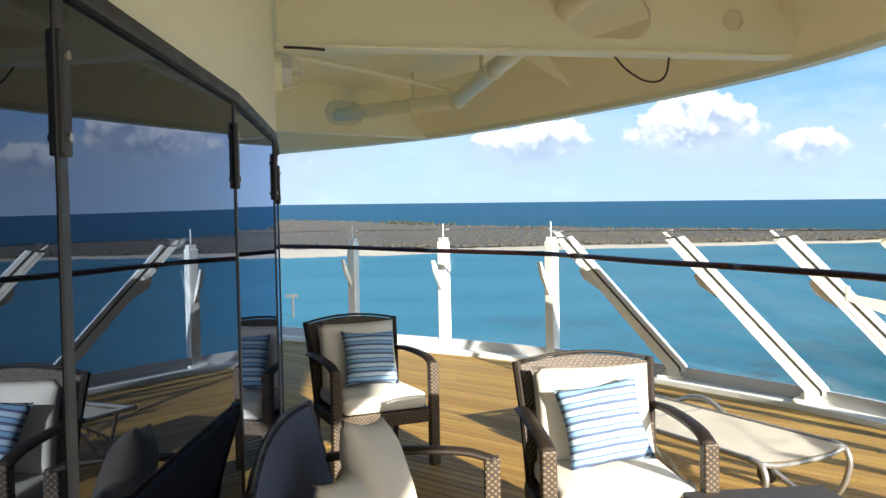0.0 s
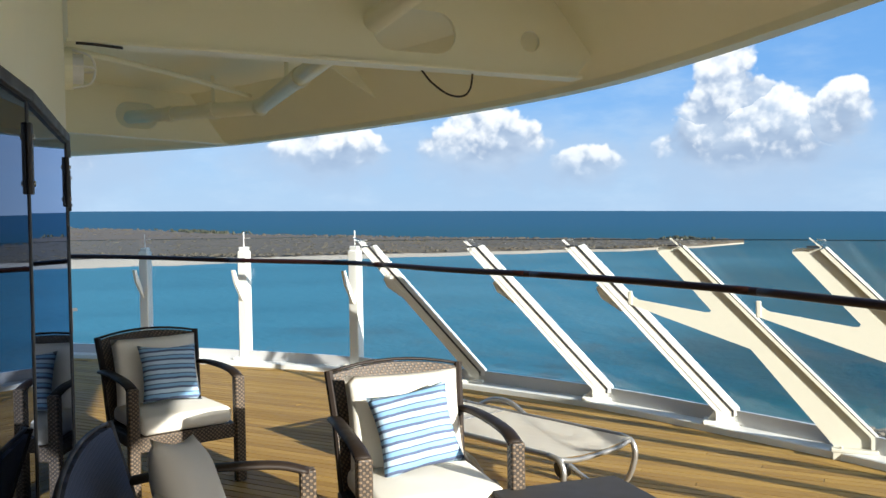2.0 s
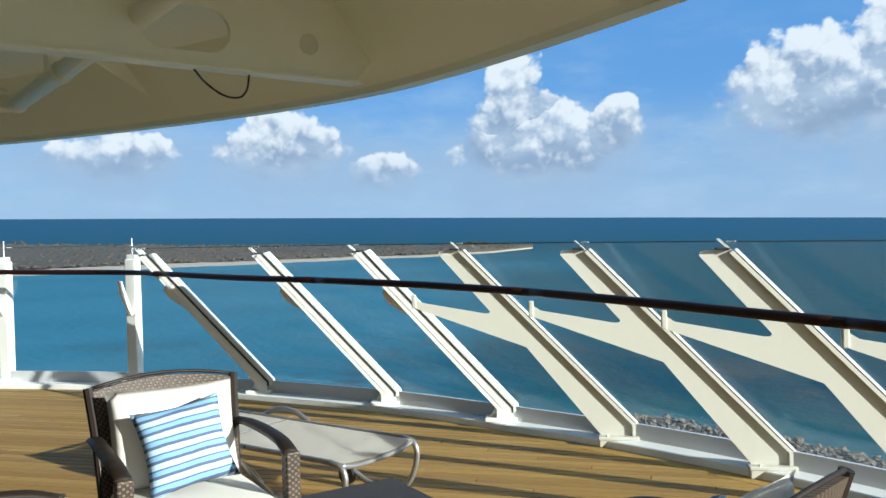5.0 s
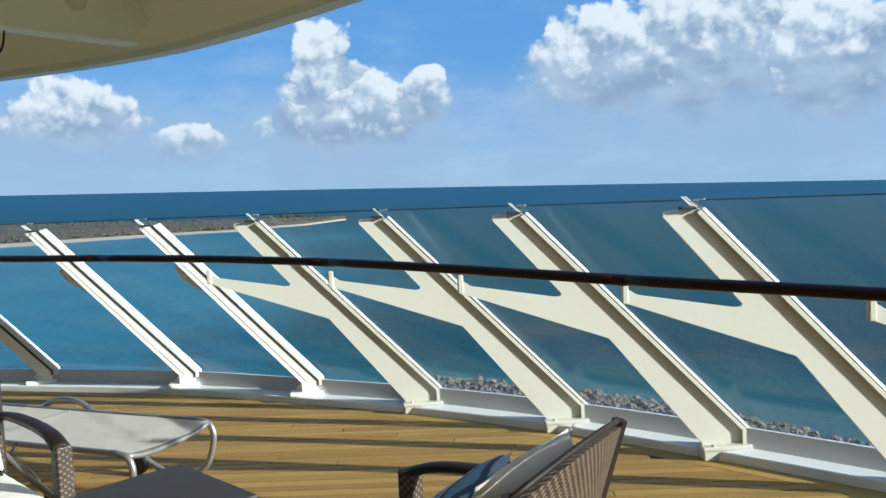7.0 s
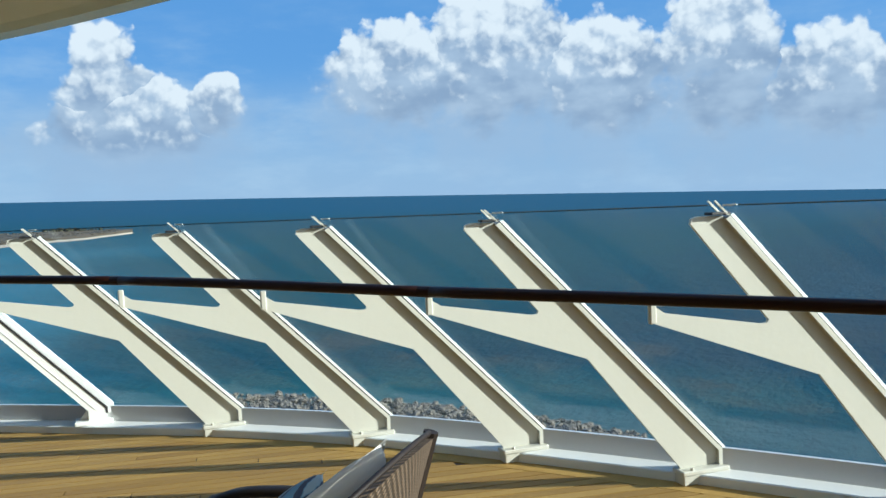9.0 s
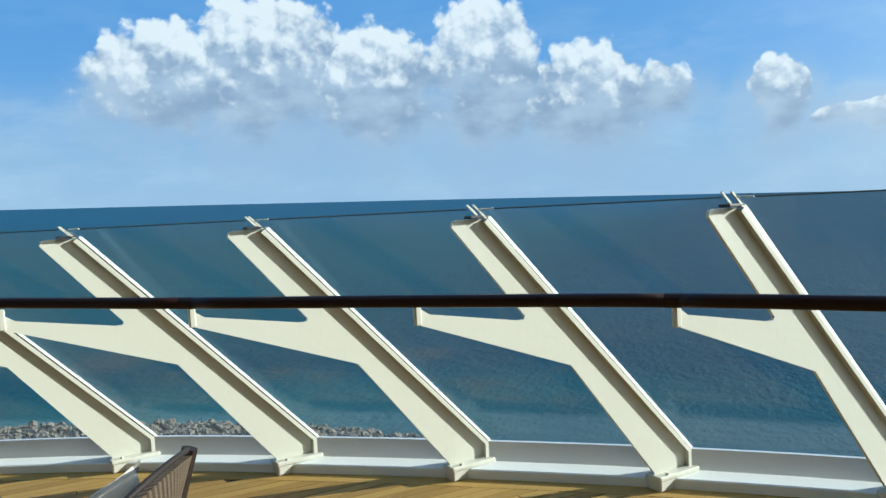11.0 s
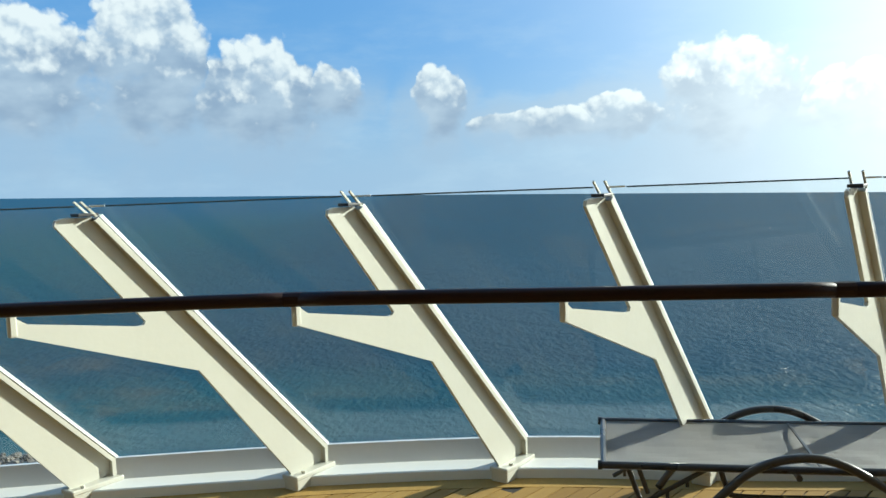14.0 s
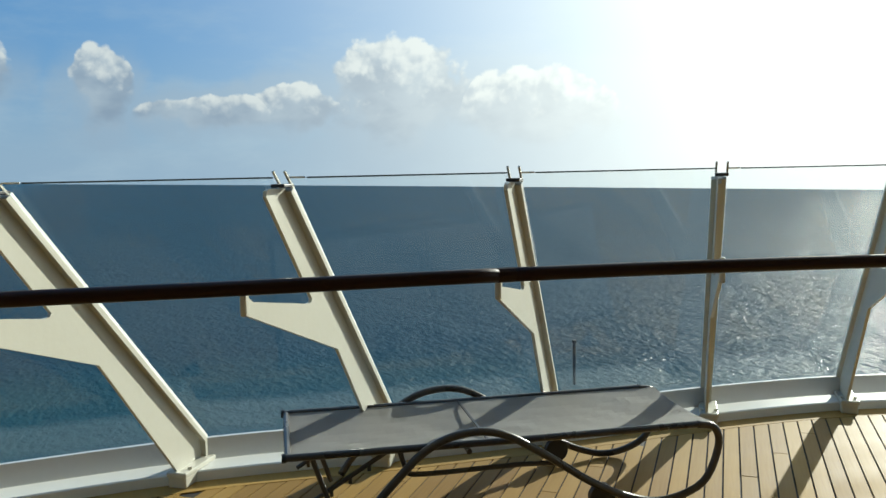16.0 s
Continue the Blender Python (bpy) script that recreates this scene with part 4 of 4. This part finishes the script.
C1, C2, C3, C4 = pose(-0.27, 5.55, 0, 0, 0, 23), pose(0.845, 3.66, 0, 0, 0, 4), pose(1.625, 1.895, 0, 0, 0, 197), pose(0.07, 2.75, 0, 0, 0, 91)
first = armchair(C1, "dark woven wicker armchair with cream cushions")
for m in (C2, C3):
    copy_thing(first, m)
armchair(C4, "dark woven wicker sofa with cream cushions", "sofa", "sofa", "", NAVY, 1.72)


def pillow(at, w, h, d, mat, label, crease=0.15):
    ob = part("pillow", pad(w, h, d, 0.11, 16, crease), mat, None, smooth=True)
    ob.matrix_world = at
    return tagged(ob, label, "pillow", "loose pillows")


pillow(C1 @ pose(0.03, 0.10, 0.640, -20, 3, 3), 0.37, 0.36, 0.13, STRIPE, "blue and white striped pillow on a cream chair cushion")
pillow(C2 @ pose(0.0, 0.08, 0.640, -22, -9, -4), 0.36, 0.36, 0.13, STRIPE, "blue and white striped pillow on a cream chair cushion")
pillow(C3 @ pose(-0.03, 0.04, 0.625, -40, 8, 0), 0.37, 0.36, 0.13, STRIPE, "blue and white striped pillow on a cream chair cushion")
pillow(C4 @ pose(0.16, 0.12, 0.660, -18, 12, -14), 0.46, 0.45, 0.16, SHADED_LINEN, "beige linen pillow propped before the navy sofa back")
pillow(C4 @ pose(-0.20, 0.17, 0.620, -24, 10, -8), 0.40, 0.39, 0.14, SHADED_LINEN, "small beige linen pillow on a sofa seat")


def lounger(at, label, SLING, ALU):
    """A sling lounger on bent tubes: local x from its head to its foot."""
    ob = thing("sun_lounger", label, "lounger", at, "sun loungers")
    nx, ny = 44, 12
    bm = bmesh.new()
    rows = []
    for i in range(nx + 1):
        x = 0.02 + 1.76 * i / nx
        row = []
        for j in range(ny + 1):
            u = 2 * j / ny - 1
            sag = -0.022 * (1 - u * u) + 0.006 * noise.noise((x * 7 + u, u * 2.2, 3.0)) * (1 - u ** 4)
            row.append(bm.verts.new((x, u * 0.285, 0.338 + sag)))
        rows.append(row)
    for a, b in zip(rows, rows[1:]):
        for j in range(ny):
            bm.faces.new((a[j], b[j], b[j + 1], a[j + 1]))
    bmesh.ops.solidify(bm, geom=list(bm.faces), thickness=0.005)
    part("sling", bm, SLING, ob, "taut mesh sling")
    part("sling_seam", box(0.012, 0.57, 0.006, Matrix.Translation((0.80, 0, 0.338)), 0.002), ALU, ob)
    for s in (-1, 1):
        y = 0.295 * s
        part("side_rail", tube([(0.0, y, 0.335), (0.9, y, 0.332), (1.70, y, 0.335)], 0.015, 10), ALU, ob)
        loop = smooth_line([(1.70, y, 0.335), (1.78, y, 0.315), (1.80, y, 0.23), (1.73, y, 0.08), (1.56, y, 0.02), (1.40, y * 1.03, 0.05), (1.22, y * 1.07, 0.14), (1.02, y * 1.10, 0.275),
                            (0.84, y * 1.11, 0.375), (0.68, y * 1.11, 0.385), (0.54, y * 1.11, 0.33), (0.42, y * 1.11, 0.22), (0.31, y * 1.11, 0.10), (0.25, y * 1.11, 0.018)], 5)
        part("bent_leg", tube(loop, 0.0165, 10), ALU, ob, smooth=True)
        part("lower_rail", tube(smooth_line([(0.44, y, 0.33), (0.47, y, 0.25), (0.54, y, 0.225), (1.05, y, 0.225), (1.20, y, 0.15)], 4), 0.011, 8), ALU, ob, smooth=True)
        part("ratchet_bar", tube(smooth_line([(0.42, y * 0.8, 0.32), (0.25, y * 0.8, 0.22), (0.05, y * 0.8, 0.10)], 3), 0.010, 8), ALU, ob)
        for k in range(4):
            part("ratchet_tooth", box(0.014, 0.008, 0.03, Matrix.Translation((0.10 + 0.075 * k, y * 0.8, 0.115 + 0.045 * k))), ALU, ob)
        part("wheel", tube([(1.28, y * 0.93, 0.062), (1.28, y * 0.93 + 0.03 * s, 0.062)], 0.055, 18), BLACK, ob)
        part("end_cap", tube([(-0.012, y, 0.335), (0.004, y, 0.335)], 0.018, 10), BLACK, ob)
        part("head_leg", tube([(0.10, y * 0.85, 0.32), (0.20, y * 0.85, 0.02)], 0.011, 8), ALU, ob)
    part("foot_bar", tube(smooth_line([(1.77, -0.295, 0.325), (1.775, -0.15, 0.30), (1.775, 0.15, 0.30), (1.77, 0.295, 0.325)], 4), 0.014, 8), ALU, ob, smooth=True)
    part("cross_bar", tube([(0.72, -0.295, 0.30), (0.72, 0.295, 0.30)], 0.012, 8), ALU, ob)
    part("head_bar", tube([(0.01, -0.295, 0.335), (0.01, 0.295, 0.335)], 0.013, 8), ALU, ob)
    return ob


def lounger_pose(foot, az):
    """Foot end's middle and the heading from foot to head."""
    h = heading(az)
    head = Vector((*foot, 0)) + h * 1.80
    return Matrix.Translation(head) @ Matrix.Rotation(math.atan2(-h.y, -h.x), 4, "Z")


lounger(lounger_pose((1.945, 4.25), -26), "cream mesh sun lounger with bent grey tube legs", SLING, ALU)
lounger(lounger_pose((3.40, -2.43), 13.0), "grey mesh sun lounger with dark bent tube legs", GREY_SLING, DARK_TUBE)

table = thing("side_table", "low dark square table beside the chairs", "table", pose(1.37, 3.15, 0, 0, 0, 4))
part("tabletop", box(0.56, 0.56, 0.03, Matrix.Translation((0, 0, 0.436)), 0.006), TABLE, table)
for sx in (-1, 1):
    part("apron", box(0.50, 0.02, 0.06, Matrix.Translation((0, 0.25 * sx, 0.39)), 0.003), WICKER, table)
    for sy in (-1, 1):
        part("leg", box(0.05, 0.05, 0.421, Matrix.Translation((0.25 * sx, 0.25 * sy, 0.2105)), 0.005), WICKER, table)

# ---- deck ----
deck = thing("floor", "weathered teak deck planks with dark caulked joints", "deck", kind="structure")
inner = [(-1.0, 4.4), (-1.5, 6.2), (-3.2, 8.9), (-4.4, 10.4), (-4.2, 12.3)]
outline = [(q.x, q.y) for q in EDGE] + [(-4.2, 12.3)] + [(x, y) for x, y in inner[::-1]] + [(-0.95, -7.2)]
part("deck_plate", slab([(x, y) for x, y in outline], -0.12, -0.006), CAULK, deck, "black caulking between the planks")


def inset(line, by):
    out = []
    for i, q in enumerate(line):
        d = (line[min(i + 1, len(line) - 1)] - line[max(i - 1, 0)]).normalized()
        out.append(q + Vector((-d.y, d.x, 0)) * by)
    return out


margin_in, margin_out = inset(EDGE, 0.265), inset(EDGE, 0.10)
for a in range(0, len(EDGE) - 1, 8):
    b = min(a + 8, len(EDGE) - 1)
    outer = [(q.x, q.y) for q in margin_out[a:b + 1]]
    inn = [(q.x, q.y) for q in margin_in[a:b + 1]]
    part("margin_plank", slab(outer + inn[::-1], -0.02, 0.0), TEAK, deck)

area = [(q.x, q.y) for q in inset(EDGE, 0.27)] + [(-4.2, 12.0)] + [(x, y) for x, y in inner[::-1]] + [(-0.95, -7.2)]
U, W = Vector((AFT.x, AFT.y)), Vector((-AFT.y, AFT.x))          # along and across the planks
flat_area = [(Vector(p).dot(U), Vector(p).dot(W)) for p in area]


def span(w):
    """Where the line at w across the planks enters and leaves the deck."""
    cuts = []
    for (s0, w0), (s1, w1) in zip(flat_area, flat_area[1:] + flat_area[:1]):
        if (w0 <= w) != (w1 <= w):
            cuts.append(s0 + (s1 - s0) * (w - w0) / (w1 - w0))
    return (min(cuts), max(cuts)) if len(cuts) > 1 else None


rng = random.Random(11)
PITCH, GAP = 0.076, 0.0085
lo_w, hi_w = min(w for _, w in flat_area), max(w for _, w in flat_area)
k = 0
w = lo_w
while w < hi_w:
    k += 1
    e0, e1 = span(w + GAP / 2), span(w + PITCH - GAP / 2)
    if e0 and e1:
        s = -20 + (k * 1.37) % 3.1
        while s < 20:
            t = s + 3.1
            q = [(max(s, e0[0]), w + GAP / 2), (max(s, e1[0]), w + PITCH - GAP / 2), (min(t - 0.006, e1[1]), w + PITCH - GAP / 2), (min(t - 0.006, e0[1]), w + GAP / 2)]
            if q[3][0] - q[0][0] > 0.04 and q[2][0] - q[1][0] > 0.04:
                o = Vector((q[0][0], w))
                lift = rng.uniform(-0.0008, 0.0008)
                ob = part("plank", slab([(a - o.x, b - o.y) for a, b in q], -0.02, lift), TEAK, deck)
                at = U * o.x + W * o.y
                ob.matrix_world = Matrix.Translation((at.x, at.y, 0)) @ Matrix.Rotation(math.atan2(U.y, U.x), 4, "Z")
            s = t
    w += PITCH
